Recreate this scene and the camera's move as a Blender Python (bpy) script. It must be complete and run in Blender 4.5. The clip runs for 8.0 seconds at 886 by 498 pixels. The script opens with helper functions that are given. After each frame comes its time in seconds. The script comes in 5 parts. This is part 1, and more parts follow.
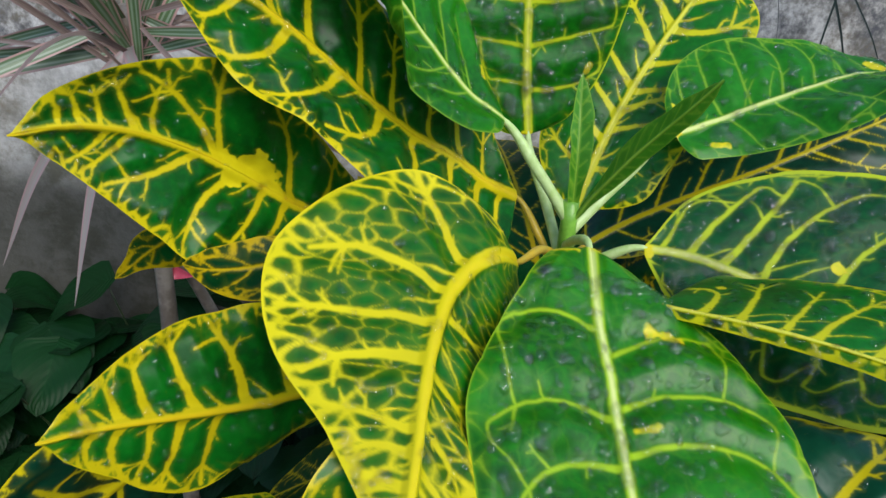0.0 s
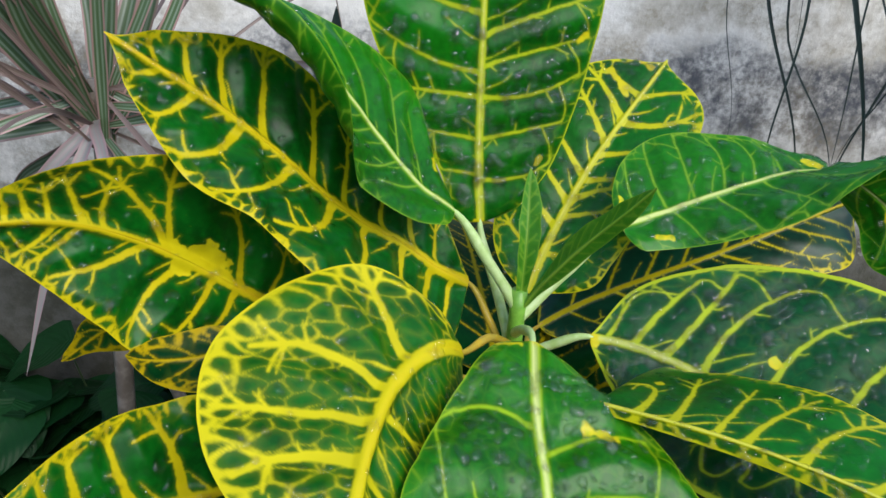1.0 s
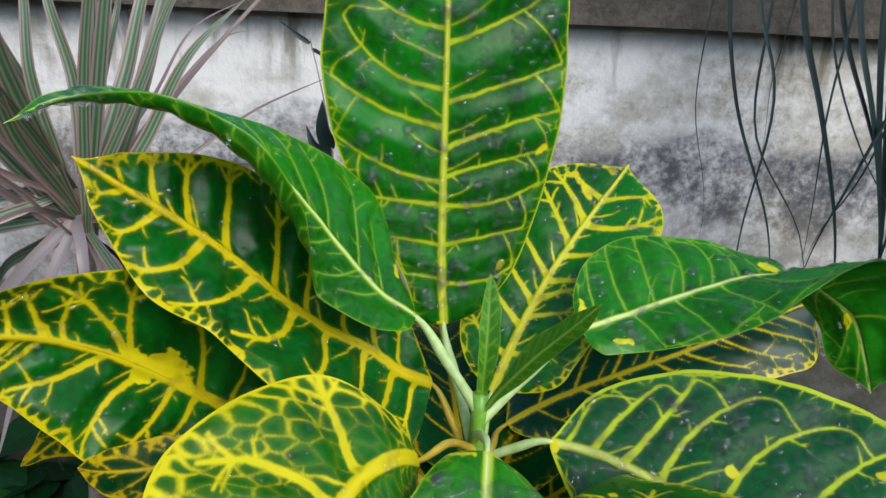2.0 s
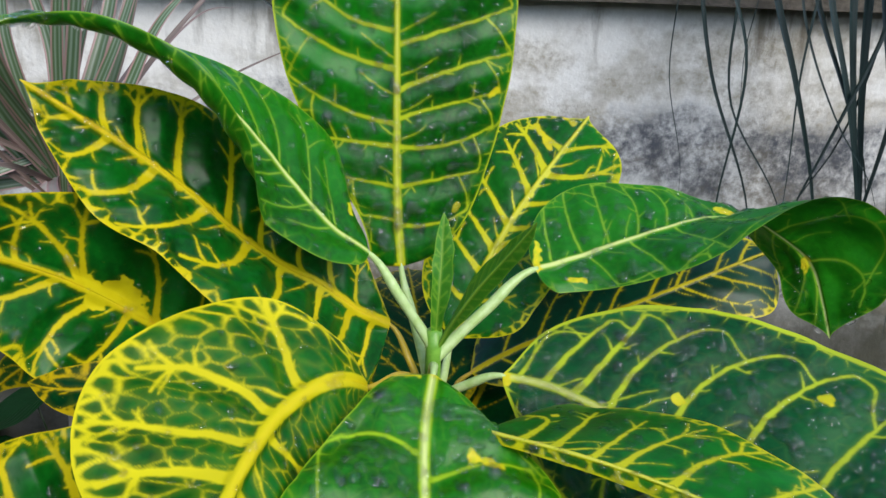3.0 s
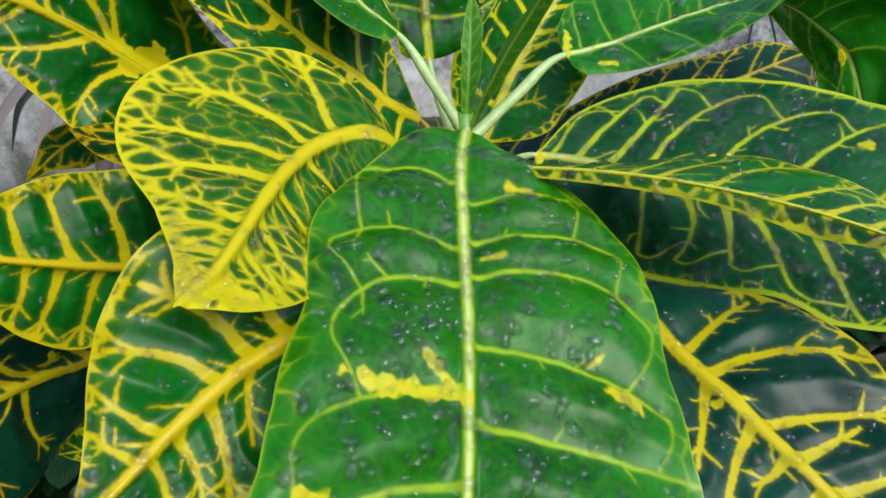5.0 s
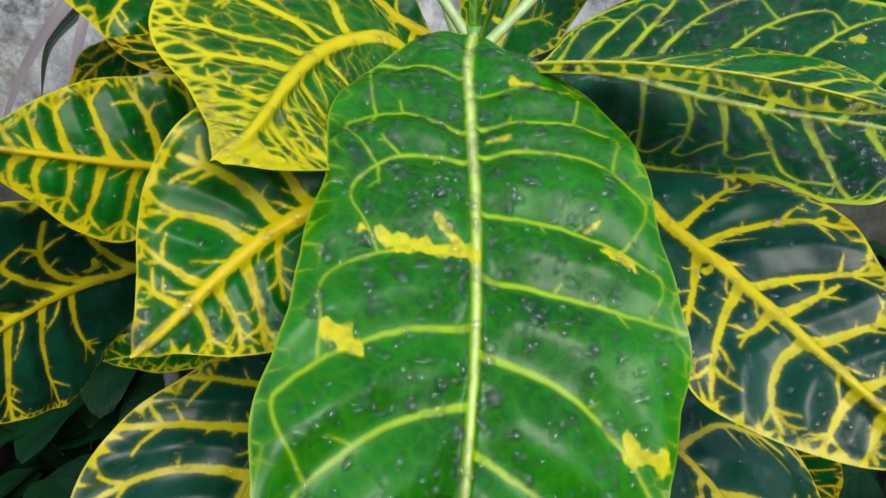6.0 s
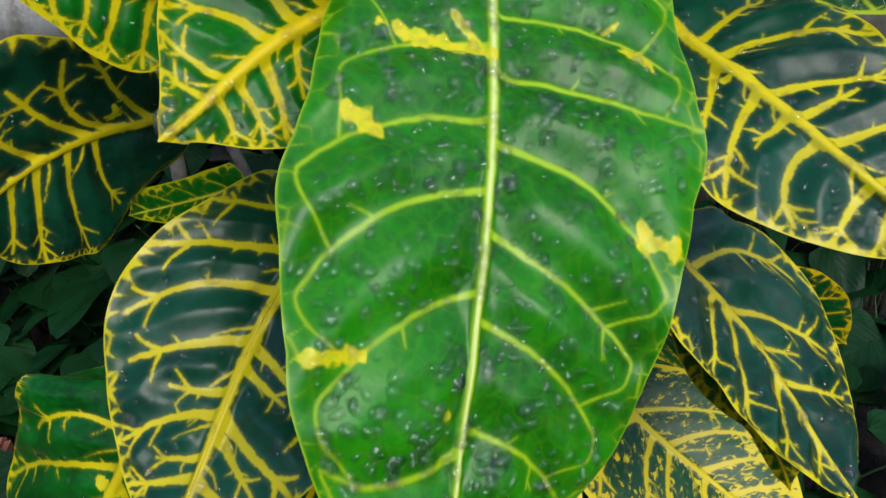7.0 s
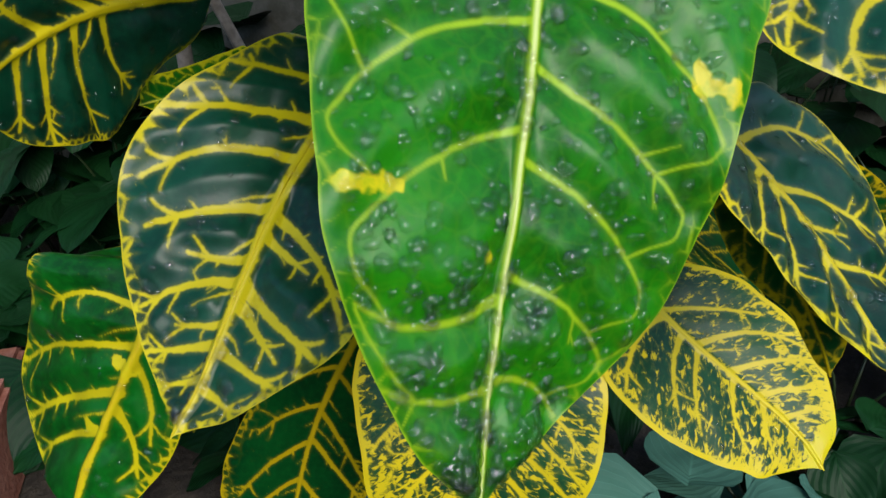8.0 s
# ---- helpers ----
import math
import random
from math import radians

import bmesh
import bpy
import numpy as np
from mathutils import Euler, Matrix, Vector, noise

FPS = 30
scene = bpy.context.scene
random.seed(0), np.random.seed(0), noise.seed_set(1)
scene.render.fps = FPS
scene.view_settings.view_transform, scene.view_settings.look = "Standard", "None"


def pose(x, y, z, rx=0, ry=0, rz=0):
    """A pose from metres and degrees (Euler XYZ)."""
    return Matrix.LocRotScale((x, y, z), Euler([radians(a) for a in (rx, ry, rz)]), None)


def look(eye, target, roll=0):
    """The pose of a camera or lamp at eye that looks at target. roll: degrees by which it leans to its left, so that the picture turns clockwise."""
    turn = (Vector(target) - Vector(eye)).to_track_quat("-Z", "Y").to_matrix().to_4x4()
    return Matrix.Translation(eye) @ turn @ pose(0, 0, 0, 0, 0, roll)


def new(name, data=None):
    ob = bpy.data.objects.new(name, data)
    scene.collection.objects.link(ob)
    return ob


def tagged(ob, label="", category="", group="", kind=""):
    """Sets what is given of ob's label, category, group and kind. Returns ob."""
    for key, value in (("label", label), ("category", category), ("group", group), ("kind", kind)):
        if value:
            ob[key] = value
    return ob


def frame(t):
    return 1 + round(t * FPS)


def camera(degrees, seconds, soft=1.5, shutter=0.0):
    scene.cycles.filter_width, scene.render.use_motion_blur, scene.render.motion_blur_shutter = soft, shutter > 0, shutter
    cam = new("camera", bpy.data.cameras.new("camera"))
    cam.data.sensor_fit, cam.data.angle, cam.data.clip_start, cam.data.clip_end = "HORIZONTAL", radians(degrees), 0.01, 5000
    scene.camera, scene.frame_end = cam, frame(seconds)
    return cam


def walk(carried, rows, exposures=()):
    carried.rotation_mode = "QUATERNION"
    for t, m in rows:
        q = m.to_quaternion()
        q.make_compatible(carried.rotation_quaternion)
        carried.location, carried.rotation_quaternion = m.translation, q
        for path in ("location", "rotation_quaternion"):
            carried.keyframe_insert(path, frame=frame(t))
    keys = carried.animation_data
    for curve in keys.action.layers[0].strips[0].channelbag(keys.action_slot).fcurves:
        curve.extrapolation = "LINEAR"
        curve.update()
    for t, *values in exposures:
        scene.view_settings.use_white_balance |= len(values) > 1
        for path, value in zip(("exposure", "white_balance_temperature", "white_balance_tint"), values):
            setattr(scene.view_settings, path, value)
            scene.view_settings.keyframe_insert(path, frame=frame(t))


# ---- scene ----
cam = camera(63.5, 8.0)
PATH = [
    (0, (0.0150, 0.0150, 0.6358), (0.0442, 1.2172, 0.0000), 0.4),
    (0.5, (0.0177, 0.0163, 0.6433), (0.0823, 1.2444, 0.0632), 2.0),
    (1, (0.0272, 0.0163, 0.6535), (0.0979, 1.2594, 0.1061), 2.3),
    (1.5, (0.0326, 0.0163, 0.6691), (0.1040, 1.2934, 0.2060), 2.3),
    (1.7, (0.0367, 0.0156, 0.6732), (0.1102, 1.3029, 0.2407), 2.5),
    (2.8, (0.0666, 0.0014, 0.6582), (0.1170, 1.2947, 0.2394), 2.3),
    (3, (0.0707, -0.0041, 0.6453), (0.1238, 1.2900, 0.2305), 1.9),
    (3.5, (0.0707, -0.0082, 0.6304), (0.1394, 1.2804, 0.2020), 2.1),
    (4, (0.0707, -0.0150, 0.6120), (0.1333, 1.2736, 0.1816), 1.1),
    (4.5, (0.0646, -0.0197, 0.5909), (0.1027, 1.2587, 0.1292), -0.1),
    (5, (0.0666, -0.0313, 0.5685), (0.0775, 1.2328, 0.0673), -0.5),
    (5.2, (0.0660, -0.0354, 0.5637), (0.0714, 1.2247, 0.0517), -1.1),
    (6.3, (0.0700, -0.0714, 0.5440), (0.0374, 1.1546, -0.0435), -2.5),
    (6.5, (0.0687, -0.0762, 0.5392), (0.0340, 1.1390, -0.0707), -2.6),
    (7, (0.0673, -0.0830, 0.5188), (0.0054, 1.0812, -0.1822), -3.6),
    (7.5, (0.0639, -0.0809, 0.5059), (-0.0150, 1.0574, -0.2339), -3.6),
    (8, (0.0571, -0.0864, 0.4869), (-0.0211, 1.0214, -0.2978), -3.5),
]
walk(cam, [(t, look(eye, target, roll)) for t, eye, target, roll in PATH])

# ---- light: a bright overcast sky and a broad weak sun ----
world = bpy.data.worlds.new("sky")
scene.world = world
world.use_nodes = True
wn = world.node_tree
sky = wn.nodes.new("ShaderNodeTexSky")
sky.sky_type = "NISHITA"
sky.sun_disc = False
sky.sun_elevation = radians(42)
sky.sun_rotation = radians(151)
sky.air_density, sky.dust_density, sky.ozone_density = 1.0, 0.8, 1.0
wn.links.new(sky.outputs[0], wn.nodes["Background"].inputs[0])
wn.nodes["Background"].inputs[1].default_value = 0.15
sun = new("sun", bpy.data.lights.new("sun", "SUN"))
sun.data.energy, sun.data.angle, sun.data.color = 1.2, radians(36), (1.0, 0.95, 0.88)
sun.matrix_world = look((0.8, -1.15, 1.75), (0, 0.3, 0.3))
scene.view_settings.exposure = 1.04


# ---- materials ----
def nodes_of(name):
    m = bpy.data.materials.new(name)
    m.use_nodes = True
    nt = m.node_tree
    return m, nt, nt.nodes["Principled BSDF"]


def add(nt, kind, **values):
    n = nt.nodes.new(kind)
    for key, value in values.items():
        n.inputs[key].default_value = value
    return n


def noise_tex(nt, vec, scale, detail=4.0, rough=0.55):
    n = add(nt, "ShaderNodeTexNoise", Scale=scale, Detail=detail, Roughness=rough)
    nt.links.new(vec, n.inputs["Vector"])
    return n.outputs["Fac"]


def calc(nt, op, a, b=0.0, c=0.0, clamp=False):
    n = nt.nodes.new("ShaderNodeMath")
    n.operation, n.use_clamp = op, clamp
    for i, v in enumerate((a, b, c)):
        if isinstance(v, (int, float)):
            n.inputs[i].default_value = v
        else:
            nt.links.new(v, n.inputs[i])
    return n.outputs[0]


def step(nt, v, lo, hi, a=0.0, b=1.0):
    n = nt.nodes.new("ShaderNodeMapRange")
    n.interpolation_type = "SMOOTHSTEP"
    nt.links.new(v, n.inputs["Value"])
    for key, x in (("From Min", lo), ("From Max", hi), ("To Min", a), ("To Max", b)):
        n.inputs[key].default_value = x
    return n.outputs[0]


def blend(nt, fac, a, b):
    n = nt.nodes.new("ShaderNodeMix")
    n.data_type = "RGBA"
    if isinstance(fac, (int, float)):
        n.inputs[0].default_value = fac
    else:
        nt.links.new(fac, n.inputs[0])
    for i, v in ((6, a), (7, b)):
        if isinstance(v, tuple):
            n.inputs[i].default_value = (*v, 1)
        else:
            nt.links.new(v, n.inputs[i])
    return n.outputs[2]


def bump(nt, bsdf, height, dist, strength=1.0):
    n = add(nt, "ShaderNodeBump", Strength=strength, Distance=dist)
    nt.links.new(height, n.inputs["Height"])
    nt.links.new(n.outputs[0], bsdf.inputs["Normal"])


def attr(nt, name):
    n = nt.nodes.new("ShaderNodeAttribute")
    n.attribute_name = name
    return n


def place(nt):
    return nt.nodes.new("ShaderNodeTexCoord").outputs["Object"]


def leaf_material(name, dark, light, vein, pale, mottle=0.0, rim=1.0, gloss=0.31, tip=(0.1, 0.17, 0.1), net=0.0, frayed=1.0, soft=0.2, spec=0.23):
    """A variegated leaf. The mesh carries the distance to the nearest vein (mm), to the margin (mm) and flat coordinates (m)."""
    m, nt, p = nodes_of(name)
    flat = attr(nt, "flat").outputs["Vector"]
    dist, edge, core = attr(nt, "vein").outputs["Fac"], attr(nt, "margin").outputs["Fac"], attr(nt, "core").outputs["Fac"]
    mid, broad = noise_tex(nt, flat, 260, 4), noise_tex(nt, flat, 20, 3)
    # green blade, two scales of tone
    green = blend(nt, step(nt, broad, 0.3, 0.72), dark, light)
    green = blend(nt, step(nt, mid, 0.35, 0.8, 0.0, 0.35), green, tuple(min(1, c * 1.6) for c in light))
    if net:
        cells = nt.nodes.new("ShaderNodeTexVoronoi")
        cells.feature = "DISTANCE_TO_EDGE"
        cells.inputs["Scale"].default_value = 120
        wn2 = add(nt, "ShaderNodeTexNoise", Scale=120.0, Detail=2.0)
        nt.links.new(flat, wn2.inputs["Vector"])
        warp = nt.nodes.new("ShaderNodeVectorMath")
        warp.operation = "MULTIPLY_ADD"
        nt.links.new(wn2.outputs["Color"], warp.inputs[0])
        warp.inputs[1].default_value = (0.008, 0.008, 0.008)
        nt.links.new(flat, warp.inputs[2])
        nt.links.new(warp.outputs[0], cells.inputs["Vector"])
        thin = step(nt, cells.outputs["Distance"], 0.11, 0.0, 0.0, net)
        green = blend(nt, thin, green, tuple(0.7 * a + 0.3 * b for a, b in zip(light, vein)))
    # slightly frayed veins
    ragged = noise_tex(nt, flat, 620, 3, 0.55)
    fray = calc(nt, "MULTIPLY", calc(nt, "SUBTRACT", mid, 0.5), 0.5 + 0.6 * frayed)
    fray = calc(nt, "MULTIPLY_ADD", calc(nt, "SUBTRACT", ragged, 0.5), 0.9 * frayed, fray)
    d = calc(nt, "ADD", dist, fray)
    # loose flecks, more of them near the veins and the margin
    speck = calc(nt, "SUBTRACT", 0.82, calc(nt, "ADD", ragged, calc(nt, "ADD", step(nt, dist, 4.0, 0.0, 0.0, 0.07), step(nt, edge, 9.0, 0.0, 0.0, 0.07))))
    if frayed > 0.5:
        d = calc(nt, "SMOOTH_MIN", d, calc(nt, "MULTIPLY_ADD", speck, 12.0, 0.25), 0.1)
    if mottle:
        # feathered flecks that run out along the side veins
        sep = nt.nodes.new("ShaderNodeSeparateXYZ")
        nt.links.new(flat, sep.inputs[0])
        off = calc(nt, "ABSOLUTE", sep.outputs["Y"])
        com = nt.nodes.new("ShaderNodeCombineXYZ")
        nt.links.new(calc(nt, "MULTIPLY_ADD", off, -0.45, sep.outputs["X"]), com.inputs["X"])
        nt.links.new(calc(nt, "MULTIPLY", sep.outputs["Y"], 0.6), com.inputs["Y"])
        nt.links.new(sep.outputs["Z"], com.inputs["Z"])
        fleck = add(nt, "ShaderNodeTexNoise", Scale=330.0, Detail=4.0, Roughness=0.55, Distortion=0.6)
        nt.links.new(com.outputs[0], fleck.inputs["Vector"])
        near = step(nt, dist, 5.0, 0.0, 0.0, 0.09)
        out = calc(nt, "ADD", step(nt, edge, 14.0, 0.0, 0.0, 0.06), step(nt, sep.outputs["X"], tip[0], tip[1], 0.0, tip[2]))
        cell = calc(nt, "SUBTRACT", 0.715 - 0.13 * mottle, calc(nt, "ADD", fleck.outputs["Fac"], calc(nt, "ADD", near, out)))
        d = calc(nt, "SMOOTH_MIN", d, calc(nt, "MULTIPLY", cell, 11.0), 0.3)
    rimd = calc(nt, "MULTIPLY_ADD", fray, 1.3, calc(nt, "ADD", edge, -0.9 * rim))
    d = calc(nt, "SMOOTH_MIN", d, rimd, 0.2)
    mask = step(nt, d, 0.35 + soft, -0.25 - soft)
    halo = step(nt, d, 1.6 + 1.2 * soft, -0.1, 0.0, 0.2)
    tone = blend(nt, step(nt, broad, 0.35, 0.7), vein, tuple(0.82 * c for c in vein))
    tone = blend(nt, step(nt, core, 0.0, 1.0), tone, pale)
    tone = blend(nt, calc(nt, "MULTIPLY", attr(nt, "patch").outputs["Fac"], step(nt, mid, 0.3, 0.6, 0.45, 0.95)), tone, (0.68, 0.58, 0.008))
    col = blend(nt, mask, blend(nt, halo, green, tuple(0.45 * a + 0.55 * b for a, b in zip(vein, light))), tone)
    nt.links.new(col, p.inputs["Base Color"])
    rough = calc(nt, "MULTIPLY_ADD", mid, 0.16, gloss - 0.06)
    nt.links.new(rough, p.inputs["Roughness"])
    p.inputs["Specular IOR Level"].default_value = spec
    h = calc(nt, "MULTIPLY_ADD", mask, 0.35, calc(nt, "MULTIPLY", mid, 0.8))
    bump(nt, p, h, 0.0005, 0.3)
    tr = nt.nodes.new("ShaderNodeBsdfTranslucent")
    nt.links.new(col, tr.inputs["Color"])
    mix = nt.nodes.new("ShaderNodeMixShader")
    mix.inputs[0].default_value = 0.16
    nt.links.new(p.outputs[0], mix.inputs[1])
    nt.links.new(tr.outputs[0], mix.inputs[2])
    nt.links.new(mix.outputs[0], nt.nodes["Material Output"].inputs["Surface"])
    return m


def stalk_material(name, a, b, scale=220):
    m, nt, p = nodes_of(name)
    v = place(nt)
    n = noise_tex(nt, v, scale, 4)
    nt.links.new(blend(nt, step(nt, n, 0.35, 0.7), a, b), p.inputs["Base Color"])
    p.inputs["Roughness"].default_value = 0.35
    bump(nt, p, n, 0.0005, 0.5)
    return m


GOLD = (0.66, 0.55, 0.006)
LIME, CREAM = (0.33, 0.52, 0.010), (0.66, 0.74, 0.24)
leaf_green = leaf_material("green leaf with lime veins", (0.005, 0.082, 0.001), (0.014, 0.195, 0.002), LIME, CREAM, rim=0.3, net=0.12, frayed=0.15, soft=0.4, gloss=0.31, spec=0.30)
leaf_soft = leaf_material("green leaf with thin lime veins", (0.005, 0.086, 0.002), (0.013, 0.180, 0.004), (0.22, 0.42, 0.02), CREAM, rim=0.3, frayed=0.15, soft=0.3)
leaf_dark = leaf_material("dark leaf with golden veins", (0.001, 0.042, 0.003), (0.003, 0.135, 0.008), GOLD, (0.74, 0.53, 0.012), rim=0.6)
leaf_blue = leaf_material("blue green leaf with lime veins", (0.001, 0.038, 0.010), (0.003, 0.105, 0.018), (0.46, 0.56, 0.02), (0.62, 0.66, 0.16), rim=2.6, frayed=0.55, gloss=0.42, soft=0.3)
leaf_front = leaf_material("green leaf with lime yellow veins", (0.002, 0.064, 0.002), (0.007, 0.165, 0.005), (0.44, 0.52, 0.012), (0.62, 0.62, 0.09), rim=0.7, frayed=0.5, soft=0.3)
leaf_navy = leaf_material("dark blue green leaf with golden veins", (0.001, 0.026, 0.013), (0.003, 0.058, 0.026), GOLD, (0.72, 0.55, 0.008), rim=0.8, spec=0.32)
leaf_mid = leaf_material("green leaf with yellow veins", (0.001, 0.052, 0.002), (0.004, 0.150, 0.006), (0.62, 0.60, 0.008), (0.70, 0.68, 0.08), rim=0.9)
# for leaves deep in the plant: their shade is put into the colour
leaf_inner_shade = leaf_material("shaded inner leaf", (0.001, 0.030, 0.006), (0.002, 0.060, 0.009), (0.5, 0.36, 0.004), (0.5, 0.36, 0.006), rim=0.4, spec=0.08)
leaf_tip = leaf_material("netted leaf with a yellow tip", (0.006, 0.040, 0.016), (0.010, 0.07, 0.02), (0.74, 0.58, 0.01), (0.74, 0.58, 0.02), mottle=0.3, rim=3.0, tip=(0.07, 0.15, 0.13))
leaf_gold = leaf_material("golden mottled leaf", (0.002, 0.045, 0.002), (0.007, 0.125, 0.004), (0.72, 0.63, 0.008), (0.74, 0.60, 0.010), rim=1.2, frayed=0.5, soft=0.3)
stalk_pale = stalk_material("pale green stalk", (0.50, 0.64, 0.27), (0.40, 0.56, 0.17))
stalk_green = stalk_material("green stem", (0.20, 0.42, 0.05), (0.13, 0.32, 0.03))
stalk_gold = stalk_material("golden stalk", (0.62, 0.42, 0.03), (0.5, 0.36, 0.05))
stalk_wood = stalk_material("grey brown woody stem", (0.16, 0.13, 0.10), (0.30, 0.26, 0.21), 90)
leaf_young = leaf_material("young green leaf", (0.03, 0.15, 0.008), (0.05, 0.22, 0.012), (0.22, 0.40, 0.03), (0.30, 0.48, 0.06), rim=0.2, frayed=0.1, soft=0.4)


def water_material():
    m, nt, p = nodes_of("clear water")
    p.inputs["Base Color"].default_value = (1, 1, 1, 1)
    p.inputs["Roughness"].default_value = 0.0
    p.inputs["IOR"].default_value = 1.33
    p.inputs["Transmission Weight"].default_value = 1.0
    clear, body = nt.nodes.new("ShaderNodeBsdfTransparent"), nt.nodes.new("ShaderNodeMixShader")
    shine, skin = add(nt, "ShaderNodeBsdfAnisotropic", Roughness=0.05), nt.nodes.new("ShaderNodeMixShader")
    body.inputs[0].default_value = 0.45
    face = nt.nodes.new("ShaderNodeLayerWeight")
    face.inputs["Blend"].default_value = 0.5
    gloss = calc(nt, "MULTIPLY_ADD", calc(nt, "POWER", face.outputs["Facing"], 4.0), 0.08, 0.014)
    nt.links.new(clear.outputs[0], body.inputs[1])
    nt.links.new(p.outputs[0], body.inputs[2])
    nt.links.new(gloss, skin.inputs[0])
    nt.links.new(body.outputs[0], skin.inputs[1])
    nt.links.new(shine.outputs[0], skin.inputs[2])
    nt.links.new(skin.outputs[0], nt.nodes["Material Output"].inputs["Surface"])
    return m


water = water_material()


def wall_material():
    m, nt, p = nodes_of("weathered whitewashed render")
    v = place(nt)
    sep = nt.nodes.new("ShaderNodeSeparateXYZ")
    nt.links.new(v, sep.inputs[0])
    z = sep.outputs["Z"]
    stretch = nt.nodes.new("ShaderNodeMapping")
    stretch.inputs["Scale"].default_value = (1.0, 1.0, 2.2)
    nt.links.new(v, stretch.inputs["Vector"])
    big, mid, fine = noise_tex(nt, stretch.outputs[0], 5.5, 5, 0.6), noise_tex(nt, v, 22, 6, 0.65), noise_tex(nt, v, 120, 5, 0.7)
    # mould that spreads in a tide line and below it
    zz = calc(nt, "MULTIPLY_ADD", calc(nt, "SUBTRACT", big, 0.5), 0.16, z)
    zz = calc(nt, "MULTIPLY_ADD", calc(nt, "SUBTRACT", mid, 0.5), 0.09, zz)
    low = calc(nt, "MULTIPLY", step(nt, zz, 0.57, 0.535), step(nt, zz, 0.44, 0.50, 0.35, 1.0))
    # near-black foot: brown moss, and painted shade behind the plants
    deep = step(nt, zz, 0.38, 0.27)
    drip = nt.nodes.new("ShaderNodeMapping")
    drip.inputs["Scale"].default_value = (9.0, 9.0, 1.6)
    nt.links.new(v, drip.inputs["Vector"])
    runs = noise_tex(nt, drip.outputs[0], 3.0, 5, 0.6)
    col = blend(nt, step(nt, calc(nt, "MULTIPLY_ADD", big, 0.45, calc(nt, "MULTIPLY", mid, 0.55)), 0.44, 0.62), (0.75, 0.73, 0.67), (0.45, 0.42, 0.35))
    grime = calc(nt, "MULTIPLY", low, step(nt, calc(nt, "MULTIPLY_ADD", fine, 0.5, calc(nt, "MULTIPLY", mid, 0.6)), 0.36, 0.68, 0.15, 1.0))
    col = blend(nt, grime, col, (0.070, 0.075, 0.085))
    moss = calc(nt, "MULTIPLY", step(nt, zz, 0.48, 0.36), step(nt, mid, 0.45, 0.65, 0.25, 0.8))
    col = blend(nt, moss, col, (0.085, 0.085, 0.05))
    tan = calc(nt, "MULTIPLY", step(nt, big, 0.50, 0.62), step(nt, fine, 0.4, 0.7))
    col = blend(nt, calc(nt, "MULTIPLY", tan, 0.6), col, (0.20, 0.165, 0.10))
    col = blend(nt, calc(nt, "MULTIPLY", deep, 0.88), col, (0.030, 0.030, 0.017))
    top = step(nt, calc(nt, "MULTIPLY_ADD", mid, 0.03, z), 0.645, 0.675)
    col = blend(nt, calc(nt, "MULTIPLY", top, 0.5), col, (0.30, 0.26, 0.2))
    streak = calc(nt, "MULTIPLY", step(nt, runs, 0.54, 0.70), step(nt, z, 0.56, 0.66, 0.15, 0.9))
    col = blend(nt, streak, col, (0.12, 0.10, 0.065))
    nt.links.new(col, p.inputs["Base Color"])
    p.inputs["Roughness"].default_value = 0.9
    bump(nt, p, calc(nt, "ADD", calc(nt, "MULTIPLY", fine, 0.4), mid), 0.004, 0.7)
    return m


def rough_material(name, a, b, scale, height=0.004, rough=0.9):
    m, nt, p = nodes_of(name)
    v = place(nt)
    n, f = noise_tex(nt, v, scale, 6, 0.65), noise_tex(nt, v, scale * 6, 4, 0.6)
    k = calc(nt, "MULTIPLY_ADD", f, 0.4, calc(nt, "MULTIPLY", n, 0.6))
    nt.links.new(blend(nt, step(nt, k, 0.36, 0.66), a, b), p.inputs["Base Color"])
    p.inputs["Roughness"].default_value = rough
    bump(nt, p, k, height, 0.8)
    return m


wall_mat = wall_material()
ledge_mat = rough_material("mossy dark coping", (0.05, 0.042, 0.03), (0.12, 0.10, 0.075), 30)
soil_mat = rough_material("dark damp soil", (0.012, 0.010, 0.007), (0.04, 0.032, 0.022), 25, 0.01)
brick_mat = rough_material("weathered red brick", (0.22, 0.07, 0.04), (0.34, 0.15, 0.10), 40)


# ---- building helpers ----
def mesh_of(name, verts, faces, material=None, smooth=True):
    me = bpy.data.meshes.new(name)
    me.from_pydata([tuple(v) for v in verts], [], faces)
    if smooth:
        me.polygons.foreach_set("use_smooth", [True] * len(me.polygons))
    if material:
        me.materials.append(material)
    me.update()
    return me


def part(name, me, parent, label=""):
    ob = new(name, me)
    ob.parent = parent
    if label:
        tagged(ob, label)
    return ob


def thing(name, label, category, at=(0, 0, 0), kind="", group=""):
    ob = new(name)
    ob.matrix_world = Matrix.Translation(at)
    return tagged(ob, label, category, group, kind)


